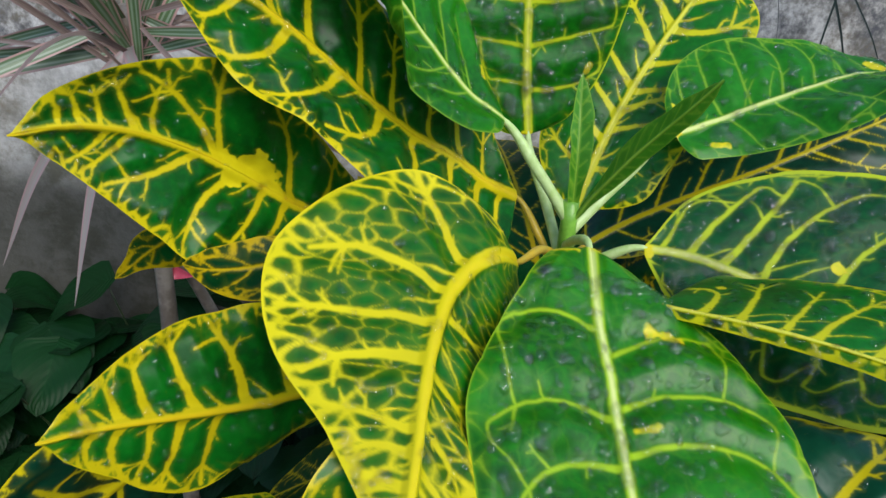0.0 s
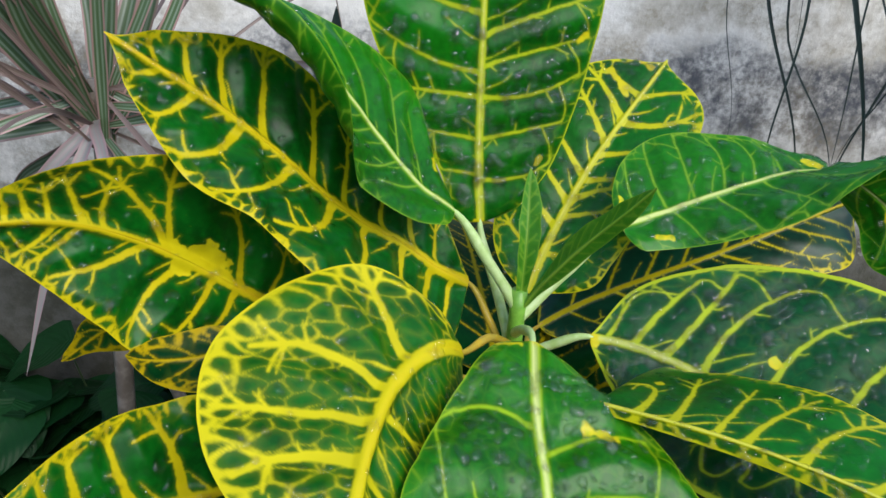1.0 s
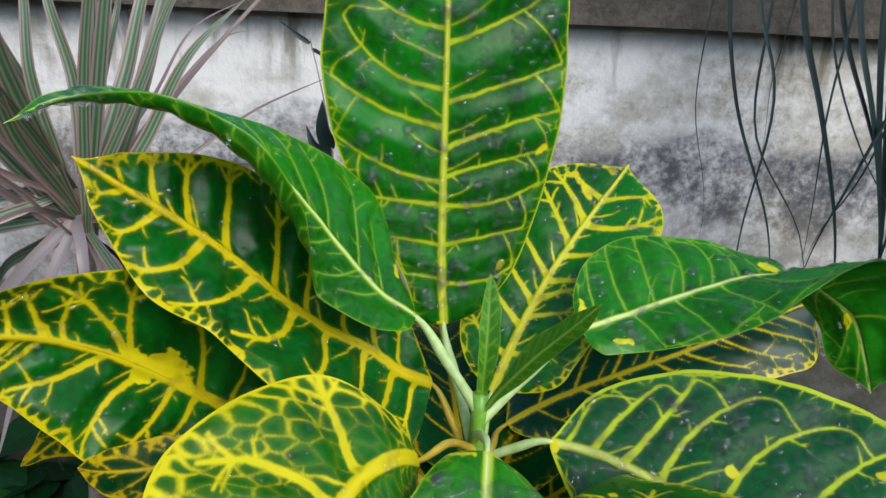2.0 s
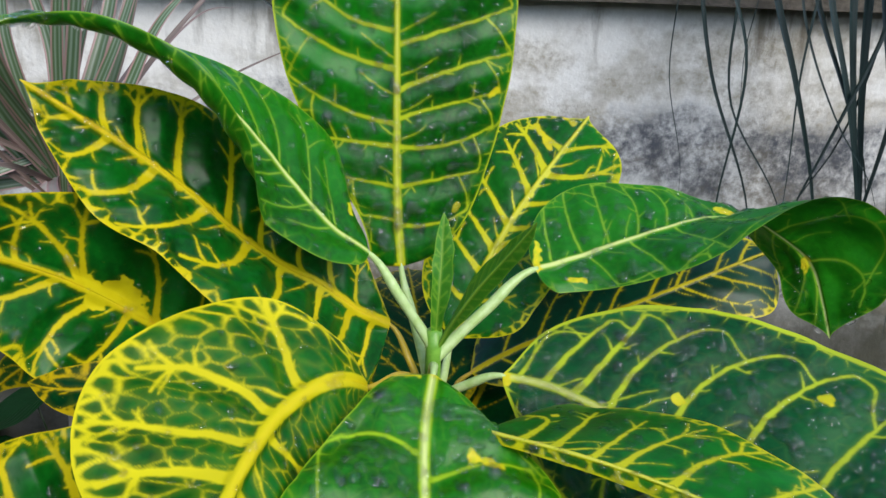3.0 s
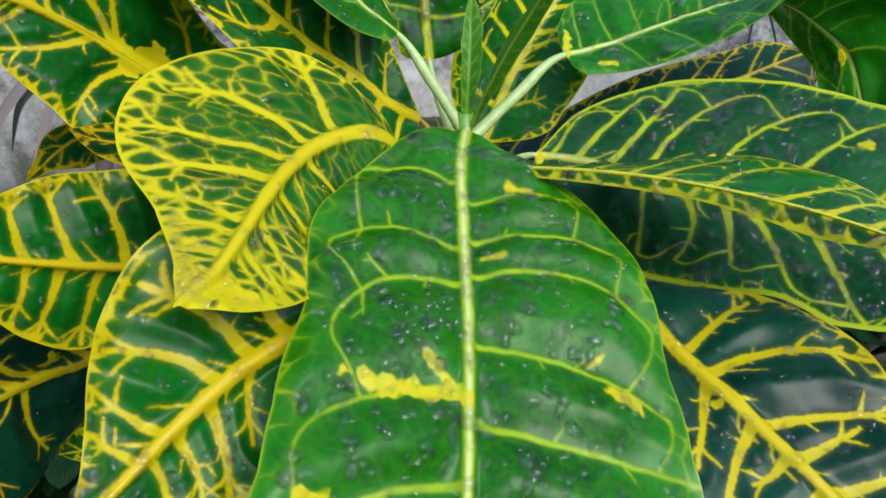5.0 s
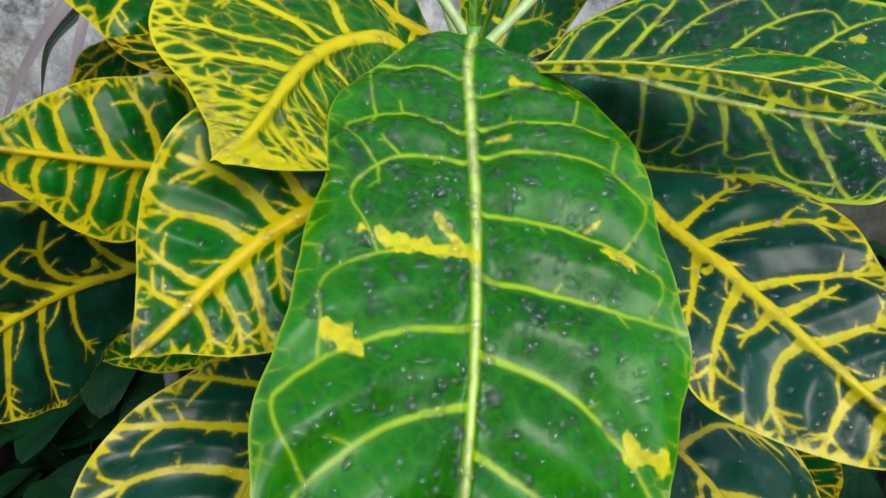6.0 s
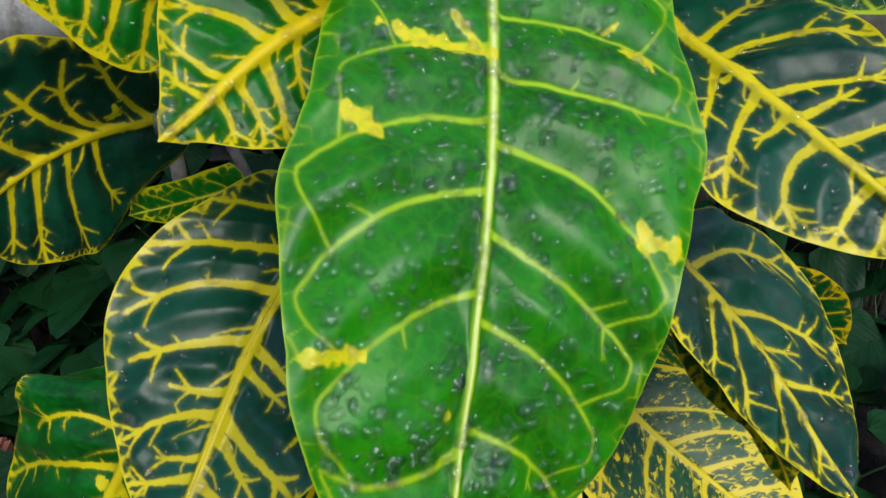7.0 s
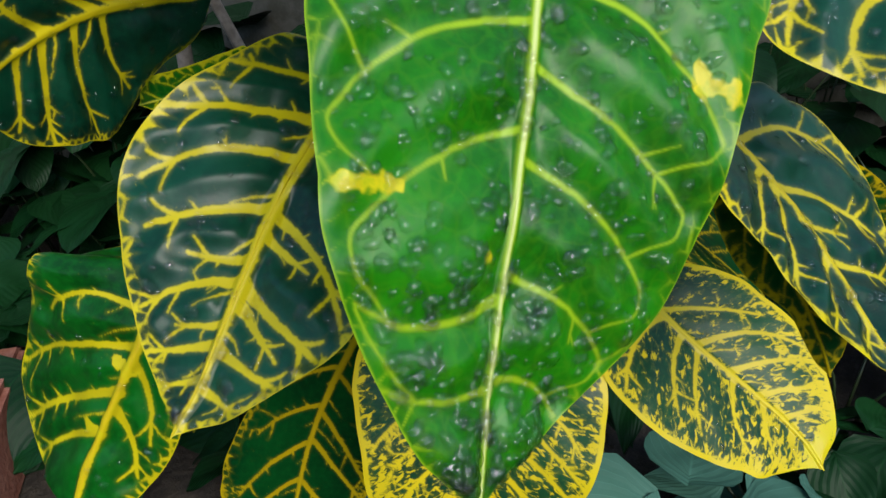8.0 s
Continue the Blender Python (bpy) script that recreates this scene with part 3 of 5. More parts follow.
leaf('A', (0.36, -0.64, 0.67), [
    (0.0792, 0.2640, 0.5035, 7.7, 19, 11.6, -13),
    (0.0761, 0.2382, 0.4979, 32.0, 16, 27.0, -11),
    (0.0756, 0.2027, 0.4847, 55.0, 16, 47.5, -8),
    (0.0755, 0.1580, 0.4641, 65.0, 12, 50.5, -4),
    (0.0736, 0.1195, 0.4385, 67.5, 7, 56.5, 1),
    (0.0691, 0.0869, 0.4107, 63.4, 1, 57.5, 7),
    (0.0622, 0.0603, 0.3767, 53.9, -5, 49.3, 14),
    (0.0563, 0.0402, 0.3455, 30.3, -13, 26.7, 19),
    (0.0532, 0.0249, 0.3178, 1.4, -19, 1.4, 24),
], leaf_green, left=9, right=9, slant=60, spread=0.9, rib=2.2, spurs=0.35, core=0.5, heel=0.03, quilt=5.0, wave=2.4, scallop=0.06, grid=(480, 260), label='large bright green leaf with lime veins and many raindrops',
    veins=[(0.138, 0.119, -0.825, 0.138, -1.0), (0.245, 0.233, -0.55, 0.258, -0.85), (0.296, 0.302, -0.5, 0.352, -0.8), (0.409, 0.421, -0.35, 0.453, -0.75), (0.497, 0.528, -0.575, 0.591, -0.925), (0.572, 0.635, -0.65, 0.692, -0.925), (0.667, 0.717, -0.525, 0.767, -0.85), (0.805, 0.83, -0.75, 0.818, -0.925), (0.881, 0.887, -0.625, 0.881, -0.925), (0.17, 0.138, 0.7, 0.138, 0.9), (0.233, 0.214, 0.675, 0.226, 0.85), (0.283, 0.289, 0.775, 0.327, 0.95), (0.365, 0.384, 0.575, 0.421, 0.925), (0.44, 0.465, 0.675, 0.478, 1.0), (0.522, 0.572, 0.625, 0.642, 0.95), (0.61, 0.66, 0.5, 0.711, 0.875), (0.692, 0.736, 0.5, 0.786, 0.8), (0.786, 0.811, 0.425, 0.855, 0.875), (0.874, 0.893, 0.65, 0.912, 0.925)],
    spots=[(0.421, -0.025, 0.421, -0.425, 2.2, 2.6), (0.421, -0.425, 0.415, -0.7, 2.5, 1.2), (0.384, -0.275, 0.409, -0.125, 1.09, 2.03), (0.528, -0.775, 0.535, -0.625, 2.34, 2.5), (0.403, 0.65, 0.409, 0.775, 2.03, 2.65), (0.579, 0.75, 0.591, 0.8, 1.25, 2.34), (0.597, 0.775, 0.597, 0.925, 1.87, 2.65), (0.132, 0.425, 0.145, 0.625, 1.87, 1.87), (0.252, 0.1, 0.252, 0.2, 1.25, 0.94), (0.736, -0.9, 0.73, -0.625, 2.03, 1.56), (0.025, -0.9, 0.013, -0.5, 1.72, 0.62), (0.0, 0.625, 0.006, 0.95, 0.94, 1.25), (0.377, 0.575, 0.365, 0.65, 0.78, 0.39), (0.774, -0.15, 0.774, -0.125, 1.25, 0.78)])
leaf('B', (0.55, -0.24, 0.80), [
    (0.0502, 0.2716, 0.4939, 11.8, -17, 8.2, 24),
    (0.0432, 0.2615, 0.5020, 37.0, -18, 20.0, 18),
    (0.0342, 0.2480, 0.5070, 45.0, -20, 40.0, 10),
    (0.0245, 0.2292, 0.5080, 47.5, -21, 51.0, 2),
    (0.0180, 0.2050, 0.5062, 47.0, -22, 58.0, -8),
    (0.0142, 0.1812, 0.5028, 39.0, -20, 47.5, -14),
    (0.0117, 0.1570, 0.4985, 27.0, -12, 24.5, -17),
    (0.0088, 0.1365, 0.4950, 17.4, 6, 10.3, -14),
    (0.0043, 0.1196, 0.4935, 1.4, 16, 1.4, -9),
], leaf_gold, quilt=3.0, left=6, right=6, slant=66, spread=1.95, rib=3.16, spurs=1.0, grid=(287, 186), net=(5.0, 0.70, 16.0, -0.18, 2.2, 0.60), label='broad leaf mottled yellow over green',
    veins=[(0.245, 0.22, -0.5, 0.201, -1.0), (0.358, 0.384, -0.55, 0.44, -0.825), (0.453, 0.503, -0.35, 0.56, -0.925), (0.56, 0.591, -0.375, 0.66, -0.85), (0.717, 0.711, -0.425, 0.717, -0.85), (0.767, 0.767, -0.5, 0.792, -0.85), (0.83, 0.836, -0.65, 0.855, -0.85), (0.415, 0.396, 0.325, 0.396, 0.525), (0.572, 0.597, 0.4, 0.635, 0.65), (0.673, 0.736, 0.4, 0.786, 0.675), (0.774, 0.824, 0.525, 0.855, 0.875), (0.862, 0.893, 0.525, 0.912, 0.875)],
    spots=[(0.912, 0.025, 0.912, 0.025, 6, 6), (0.906, 0.65, 0.906, 0.65, 5, 5), (0.956, 0.075, 0.956, 0.075, 6, 6)])
leaf('C', (0.77, -0.34, 0.54), [
    (0.0580, 0.3360, 0.4950, 36.0, -12, 9.0, 10),
    (0.0425, 0.3290, 0.5055, 48.0, -6, 23.5, 18),
    (0.0260, 0.3225, 0.5205, 56.0, 3, 32.5, 26),
    (0.0065, 0.3110, 0.5365, 54.3, 10, 35.9, 30),
    (-0.0120, 0.3014, 0.5556, 46.8, 10, 37.4, 24),
    (-0.0281, 0.2940, 0.5747, 39.5, 4, 38.8, 20),
    (-0.0447, 0.2842, 0.5922, 34.4, -7, 31.4, 20),
    (-0.0601, 0.2753, 0.6065, 17.8, -18, 16.3, 25),
    (-0.0749, 0.2681, 0.6194, 1.4, -29, 1.4, 33),
], leaf_dark, quilt=4.6, left=8, right=8, slant=58, spread=1.55, rib=2.88, grid=(312, 172), label='long dark green leaf with golden veins',
    veins=[(0.824, 0.862, -0.525, 0.881, -0.9), (0.742, 0.786, -0.45, 0.811, -0.9), (0.648, 0.704, -0.575, 0.73, -0.95), (0.509, 0.572, -0.55, 0.616, -0.875), (0.409, 0.459, -0.5, 0.491, -0.85), (0.277, 0.333, -0.475, 0.352, -0.875), (0.182, 0.239, -0.575, 0.264, -0.975), (0.10, 0.13, -0.45, 0.16, -0.8), (0.906, 0.918, -0.45, 0.931, -0.625), (0.893, 0.925, 0.425, 0.937, 0.625), (0.818, 0.849, 0.5, 0.874, 0.825), (0.711, 0.774, 0.65, 0.843, 1.0), (0.572, 0.629, 0.55, 0.736, 0.9), (0.447, 0.497, 0.5, 0.579, 0.775), (0.346, 0.365, 0.45, 0.421, 0.725), (0.226, 0.24, 0.4, 0.29, 0.75), (0.12, 0.13, 0.4, 0.17, 0.75), (0.05, 0.055, 0.35, 0.08, 0.65)])
leaf('D', (0.68, -0.73, 0.10), [
    (-0.0046, 0.3079, 0.4851, 8.2, 25, 8.2, -19),
    (-0.0176, 0.3008, 0.4928, 12.5, 26, 20.0, -16),
    (-0.0319, 0.2938, 0.5040, 18.0, 26, 26.6, -9),
    (-0.0472, 0.2856, 0.5186, 29.5, 24, 32.0, 1),
    (-0.0613, 0.2759, 0.5336, 39.8, 20, 35.7, 12),
    (-0.0745, 0.2642, 0.5469, 34.5, 14, 36.1, 19),
    (-0.0883, 0.2498, 0.5580, 25.2, 6, 26.1, 22),
    (-0.1008, 0.2360, 0.5637, 13.7, -2, 13.4, 18),
    (-0.1121, 0.2243, 0.5648, 1.4, -10, 1.4, 9),
], leaf_dark, quilt=4.6, left=7, right=7, slant=55, spread=1.30, rib=2.88, grid=(287, 172), label='dark green leaf with a golden patch at the midrib',
    veins=[(0.906, 0.912, -0.625, 0.925, -1.0), (0.862, 0.881, -0.55, 0.893, -0.925), (0.824, 0.836, -0.35, 0.849, -0.675), (0.748, 0.786, -0.325, 0.818, -0.75), (0.704, 0.73, -0.325, 0.736, -0.675), (0.541, 0.673, -0.425, 0.78, -0.825), (0.522, 0.61, -0.525, 0.635, -0.925), (0.321, 0.39, -0.6, 0.484, -0.85), (0.233, 0.226, -0.75, 0.245, -1.0), (0.805, 0.843, 0.4, 0.906, 0.925), (0.755, 0.83, 0.6, 0.868, 0.9), (0.597, 0.73, 0.55, 0.805, 0.825), (0.459, 0.566, 0.675, 0.566, 0.95), (0.396, 0.434, 0.7, 0.478, 0.925), (0.327, 0.352, 0.75, 0.403, 0.95)],
    spots=[(0.535, -0.125, 0.491, 0.05, 1.5, 4.5), (0.478, -0.025, 0.459, -0.2, 4, 4.5), (0.447, -0.2, 0.371, -0.05, 4.5, 4)])
leaf('E', (0.79, -0.26, 0.55), [
    (0.0488, 0.3190, 0.5388, 8.5, 2, 14.9, -15),
    (0.0334, 0.3131, 0.5522, 18.9, -8, 28.5, 6),
    (0.0189, 0.3087, 0.5702, 27.0, -12, 37.6, 14),
    (0.0040, 0.3033, 0.5923, 31.0, -9, 36.5, 8),
    (-0.0118, 0.2950, 0.6133, 29.0, -0, 27.6, -7),
    (-0.0298, 0.2838, 0.6299, 24.0, 11, 17.8, -23),
    (-0.0519, 0.2710, 0.6399, 17.0, 23, 12.1, -31),
    (-0.0731, 0.2623, 0.6397, 4.9, 30, 6.3, -26),
    (-0.0913, 0.2598, 0.6312, 1.4, 34, 1.4, -9),
], leaf_soft, left=10, right=10, slant=62, spread=0.5, rib=1.6, spurs=0.5, core=0.5, heel=0.03, quilt=3.2, grid=(325, 136), curl=((0, 0.25, 0.42, 0.6, 0.8, 1.0), (0, 0, 95, 130, 110, 60)), label='arching glossy green leaf with one half rolled over its midrib',
    spots=[(0.082, -0.6, 0.088, -1.0, 2, 2.4)])
leaf('F', (0.22, -0.97, 0.05), [
    (0.0637, 0.3467, 0.5232, 14.1, 1, 16.3, -1),
    (0.0619, 0.3474, 0.5446, 16.9, 0, 34.8, -0),
    (0.0609, 0.3485, 0.5703, 29.3, 0, 46.1, -0),
    (0.0604, 0.3499, 0.6002, 44.8, 0, 54.7, -0),
    (0.0601, 0.3514, 0.6302, 55.1, 0, 58.9, -0),
    (0.0597, 0.3528, 0.6591, 56.1, -0, 59.9, 0),
    (0.0590, 0.3542, 0.6891, 50.9, -0, 56.6, 0),
    (0.0583, 0.3554, 0.7148, 35.1, -0, 37.7, 0),
    (0.0577, 0.3565, 0.7362, 1.4, -0, 1.4, 0),
], leaf_front, heel=0.03, quilt=3.0, left=9, right=9, slant=70, spread=0.96, rib=2.09, spurs=0.6, grid=(300, 172), label='upright green leaf with a yellow midrib, beaded with rain',
    veins=[(0.673, 0.692, 0.325, 0.73, 0.6), (0.547, 0.616, 0.625, 0.692, 0.85), (0.465, 0.509, 0.575, 0.572, 0.925), (0.34, 0.39, 0.675, 0.447, 0.975), (0.289, 0.308, 0.75, 0.314, 1.0), (0.195, 0.214, 0.625, 0.226, 0.975), (0.113, 0.126, 0.5, 0.132, 0.9), (0.792, 0.83, 0.55, 0.843, 0.975), (0.642, 0.679, -0.35, 0.742, -0.775), (0.516, 0.579, -0.7, 0.604, -0.95), (0.415, 0.478, -0.625, 0.503, -0.975), (0.352, 0.396, -0.625, 0.415, -0.925), (0.289, 0.302, -0.65, 0.333, -0.925), (0.195, 0.214, -0.625, 0.226, -0.9), (0.101, 0.101, -0.65, 0.126, -0.95), (0.755, 0.818, -0.55, 0.843, -1.0)],
    spots=[(0.0, -0.8, 0.006, 0.325, 1.6, 1.6), (0.409, -0.85, 0.421, -0.9, 1.5, 1.5), (0.327, 0.975, 0.314, 0.95, 2, 1.5), (0.145, -0.775, 0.132, -0.775, 1.2, 1.6)])
leaf('G', (-0.21, -0.80, 0.57), [
    (0.0931, 0.3619, 0.4761, 8.8, 7, 6.7, -4),
    (0.0990, 0.3672, 0.4895, 24.9, 7, 29.8, -3),
    (0.1066, 0.3740, 0.5051, 33.5, 6, 35.3, -2),
    (0.1165, 0.3824, 0.5226, 39.7, 4, 38.5, -0),
    (0.1276, 0.3909, 0.5393, 43.4, 2, 41.2, 2),
    (0.1393, 0.3992, 0.5546, 45.1, -0, 42.7, 4),
    (0.1522, 0.4080, 0.5698, 41.3, -3, 40.1, 6),
    (0.1635, 0.4159, 0.5824, 27.2, -5, 30.3, 8),
    (0.1727, 0.4228, 0.5928, 1.4, -7, 1.4, 9),
], leaf_mid, left=8, right=8, slant=52, spread=1.6, rib=2.4, grid=(275, 160), label='leaf with a golden tip and yellow veins',
    veins=[(0.824, 0.843, 0.575, 0.855, 0.85), (0.711, 0.799, 0.6, 0.824, 0.9), (0.604, 0.711, 0.55, 0.742, 0.75), (0.459, 0.535, 0.475, 0.572, 0.7), (0.352, 0.421, 0.5, 0.453, 0.75), (0.252, 0.314, 0.5, 0.346, 0.725), (0.138, 0.182, 0.6, 0.22, 0.85), (0.818, 0.881, -0.35, 0.925, -1.0), (0.704, 0.774, -0.525, 0.862, -0.875), (0.553, 0.623, -0.35, 0.686, -0.65), (0.447, 0.503, -0.35, 0.553, -0.575), (0.358, 0.434, -0.25, 0.491, -0.55), (0.289, 0.34, -0.275, 0.396, -0.6), (0.151, 0.182, -0.35, 0.233, -0.625)],
    spots=[(0.805, 0.175, 0.862, 0.675, 1.2, 1.8), (0.943, 0.3, 0.95, 1.0, 1.4, 1)])
leaf('H', ((0, -0.13, -0.51, 0.85), (0.40, -0.10, -0.45, 0.88), (0.55, 0.12, -0.05, 1.0), (0.66, 0.35, 0.40, 0.80), (0.80, 0.45, 0.85, 0.30), (1, 0.40, 0.90, 0.05)), [
    (0.1314, 0.3368, 0.5262, 11.8, 15, 15.0, -13),
    (0.1521, 0.3451, 0.5292, 36.0, 8, 21.5, -4),
    (0.1760, 0.3500, 0.5365, 45.0, 5, 29.0, 5),
    (0.2000, 0.3530, 0.5440, 38.0, 0, 37.0, 16),
    (0.2250, 0.3570, 0.5495, 28.0, -2, 39.0, 26),
    (0.2500, 0.3630, 0.5470, 22.0, 0, 42.0, 32),
    (0.2740, 0.3680, 0.5350, 19.0, 0, 45.0, 22),
    (0.2930, 0.3700, 0.5210, 18.0, 0, 44.0, 6),
    (0.3030, 0.3660, 0.4970, 17.0, 0, 31.0, 0),
    (0.3080, 0.3620, 0.4790, 1.4, 0, 1.4, 0),
], leaf_soft, heel=0.03, quilt=3.2, left=8, right=8, slant=68, spread=0.45, rib=1.7, spurs=0.5, core=0.7, grid=(300, 172), label='green leaf that bends over and shows its underside at the tip',
    veins=[(0.05, 0.088, 0.775, 0.107, 1.0), (0.132, 0.151, 0.725, 0.17, 1.0), (0.201, 0.226, 0.675, 0.239, 1.0), (0.27, 0.308, 0.625, 0.302, 1.0), (0.34, 0.377, 0.625, 0.358, 1.0), (0.415, 0.428, 0.525, 0.415, 0.95), (0.478, 0.484, 0.45, 0.472, 0.775), (0.138, 0.157, -0.525, 0.164, -0.9), (0.245, 0.27, -0.55, 0.283, -1.0), (0.358, 0.384, -0.55, 0.403, -1.0), (0.453, 0.472, -0.475, 0.553, -0.95), (0.585, 0.654, 0.675, 0.692, 1.0), (0.654, 0.711, 0.55, 0.792, 0.9), (0.73, 0.824, 0.275, 0.918, 0.925), (0.818, 0.931, 0.3, 0.962, 1.0), (0.648, 0.717, -0.75, 0.761, -0.85), (0.786, 0.855, -0.55, 0.925, -0.625)],
    spots=[(0.0, -0.325, 0.0, -0.925, 1.5, 3), (0.013, 0.225, 0.038, 0.625, 2, 1.2), (0.063, -0.625, 0.094, -0.75, 1.2, 1.2), (0.503, 0.425, 0.522, 0.275, 1.5, 2), (0.78, 0.0, 0.811, 0.2, 1.5, 2.5)])
leaf('I', (-0.25, -0.51, 0.82), [
    (0.1139, 0.3026, 0.4838, 4.7, 6, 8.1, -4),
    (0.1323, 0.2960, 0.4829, 34.2, 6, 27.3, -1),
    (0.1518, 0.2850, 0.4797, 54.5, 7, 41.8, 2),
    (0.1732, 0.2700, 0.4752, 67.1, 6, 48.7, 4),
    (0.1949, 0.2545, 0.4716, 71.6, 5, 46.0, 6),
    (0.2163, 0.2396, 0.4694, 70.3, 4, 41.0, 7),
    (0.2384, 0.2235, 0.4681, 66.3, 2, 45.5, 8),
    (0.2554, 0.2078, 0.4663, 52.0, -0, 35.6, 8),
    (0.2668, 0.1921, 0.4632, 1.4, -2, 1.4, 9),
], leaf_blue, quilt=1.8, left=8, right=8, net=(7.0, 0.45, 12.0, -1.2, 1.5, 0.0), slant=52, spread=1.35, rib=2.09, spurs=0.85, core=0.6, grid=(325, 186), label='broad blue-green leaf with a yellow margin',
    veins=[(0.101, 0.138, 0.5, 0.182, 0.85), (0.176, 0.22, 0.475, 0.245, 0.9), (0.27, 0.333, 0.7, 0.384, 0.825), (0.409, 0.484, 0.625, 0.572, 0.8), (0.566, 0.648, 0.65, 0.73, 0.875), (0.717, 0.767, 0.45, 0.805, 0.75), (0.038, 0.063, 0.575, 0.075, 0.825), (0.27, 0.327, -0.525, 0.352, -0.8), (0.371, 0.434, -0.475, 0.428, -0.75), (0.465, 0.503, -0.35, 0.528, -0.675), (0.528, 0.604, -0.5, 0.648, -0.825), (0.648, 0.748, -0.675, 0.811, -0.975), (0.774, 0.849, -0.475, 0.918, -1.0)],
    spots=[(0.396, 0.275, 0.396, 0.275, 2.5, 2.5), (0.692, 0.625, 0.692, 0.625, 2.5, 2.5), (0.013, -0.375, 0.013, -0.375, 3, 3)])
leaf('J', (0.07, 0.02, 1.00), [
    (0.0993, 0.2336, 0.4967, 68.8, -12, 3.8, -75),
    (0.1104, 0.2262, 0.4983, 65.3, -11, 4.0, -75),
    (0.1240, 0.2176, 0.4995, 61.1, -8, 4.6, -75),
    (0.1399, 0.2075, 0.5001, 56.3, -3, 4.9, -75),
    (0.1557, 0.1972, 0.4997, 50.2, 2, 5.2, -75),
    (0.1706, 0.1869, 0.4986, 43.5, 5, 6.3, -75),
    (0.1853, 0.1753, 0.4967, 36.6, 5, 7.4, -75),
    (0.1972, 0.1646, 0.4944, 27.1, 1, 4.6, -75),
    (0.2065, 0.1549, 0.4922, 1.4, -5, 1.4, -75),
], leaf_mid, left=8, right=8, slant=42, spread=1.15, rib=0.85, grid=(275, 136), label='narrow folded leaf with yellow veins',
    veins=[(0.201, 0.214, 0.375, 0.208, 0.775), (0.308, 0.34, 0.35, 0.371, 0.75), (0.384, 0.44, 0.425, 0.528, 0.875), (0.516, 0.572, 0.45, 0.679, 1.0), (0.667, 0.723, 0.325, 0.799, 0.95), (0.786, 0.824, 0.425, 0.874, 0.975), (0.881, 0.912, 0.675, 0.931, 1.0), (0.107, 0.069, 0.425, 0.006, 0.85), (0.415, 0.434, -0.35, 0.434, -0.675), (0.553, 0.572, -0.5, 0.579, -1.0), (0.679, 0.704, -0.675, 0.717, -1.0)],
    spots=[(0.113, 0.5, 0.113, 0.5, 2, 2)])
leaf('K1', (0.62, -0.77, 0.14), [
    (-0.0116, 0.2438, 0.4570, 8.2, -9, 8.2, -3),
    (-0.0219, 0.2383, 0.4576, 12.6, -11, 23.9, -5),
    (-0.0340, 0.2313, 0.4590, 18.0, -12, 34.3, -7),
    (-0.0476, 0.2226, 0.4619, 26.1, -12, 37.5, -9),
    (-0.0605, 0.2136, 0.4661, 32.8, -10, 35.5, -11),
    (-0.0724, 0.2045, 0.4713, 29.2, -7, 31.8, -12),
    (-0.0842, 0.1947, 0.4771, 18.7, -3, 21.9, -12),
    (-0.0940, 0.1858, 0.4819, 10.7, 1, 10.1, -12),
    (-0.1019, 0.1779, 0.4850, 1.4, 4, 1.4, -11),
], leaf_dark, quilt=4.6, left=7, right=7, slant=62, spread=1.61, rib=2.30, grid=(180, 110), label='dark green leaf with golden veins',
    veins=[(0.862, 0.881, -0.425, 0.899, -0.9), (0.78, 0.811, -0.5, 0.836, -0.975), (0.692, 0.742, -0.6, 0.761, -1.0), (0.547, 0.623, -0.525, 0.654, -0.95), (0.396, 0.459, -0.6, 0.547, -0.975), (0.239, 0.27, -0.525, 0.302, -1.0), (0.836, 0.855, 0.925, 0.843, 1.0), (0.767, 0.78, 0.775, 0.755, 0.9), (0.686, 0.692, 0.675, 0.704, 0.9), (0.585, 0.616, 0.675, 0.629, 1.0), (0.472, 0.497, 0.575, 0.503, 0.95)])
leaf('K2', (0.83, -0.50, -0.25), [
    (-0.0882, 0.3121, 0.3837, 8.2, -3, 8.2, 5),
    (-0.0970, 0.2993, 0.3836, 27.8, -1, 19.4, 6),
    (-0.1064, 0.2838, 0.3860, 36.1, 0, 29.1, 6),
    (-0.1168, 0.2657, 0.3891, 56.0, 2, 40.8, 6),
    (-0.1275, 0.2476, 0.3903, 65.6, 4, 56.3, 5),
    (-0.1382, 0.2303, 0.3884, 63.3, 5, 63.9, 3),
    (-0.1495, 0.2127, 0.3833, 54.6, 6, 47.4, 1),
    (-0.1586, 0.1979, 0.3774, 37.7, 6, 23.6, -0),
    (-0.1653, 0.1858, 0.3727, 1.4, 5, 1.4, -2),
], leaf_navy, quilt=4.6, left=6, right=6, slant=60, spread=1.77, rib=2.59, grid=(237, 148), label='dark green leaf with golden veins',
    veins=[(0.208, 0.358, -0.475, 0.453, -0.95), (0.346, 0.509, -0.25, 0.522, -0.8), (0.472, 0.604, -0.325, 0.66, -0.65), (0.642, 0.717, -0.275, 0.748, -0.675), (0.453, 0.447, 0.35, 0.377, 0.775), (0.553, 0.61, 0.425, 0.629, 0.925), (0.667, 0.755, 0.425, 0.843, 1.0), (0.761, 0.83, 0.325, 0.899, 0.775)],
    spots=[(0.384, -0.225, 0.384, -0.225, 4, 4)])
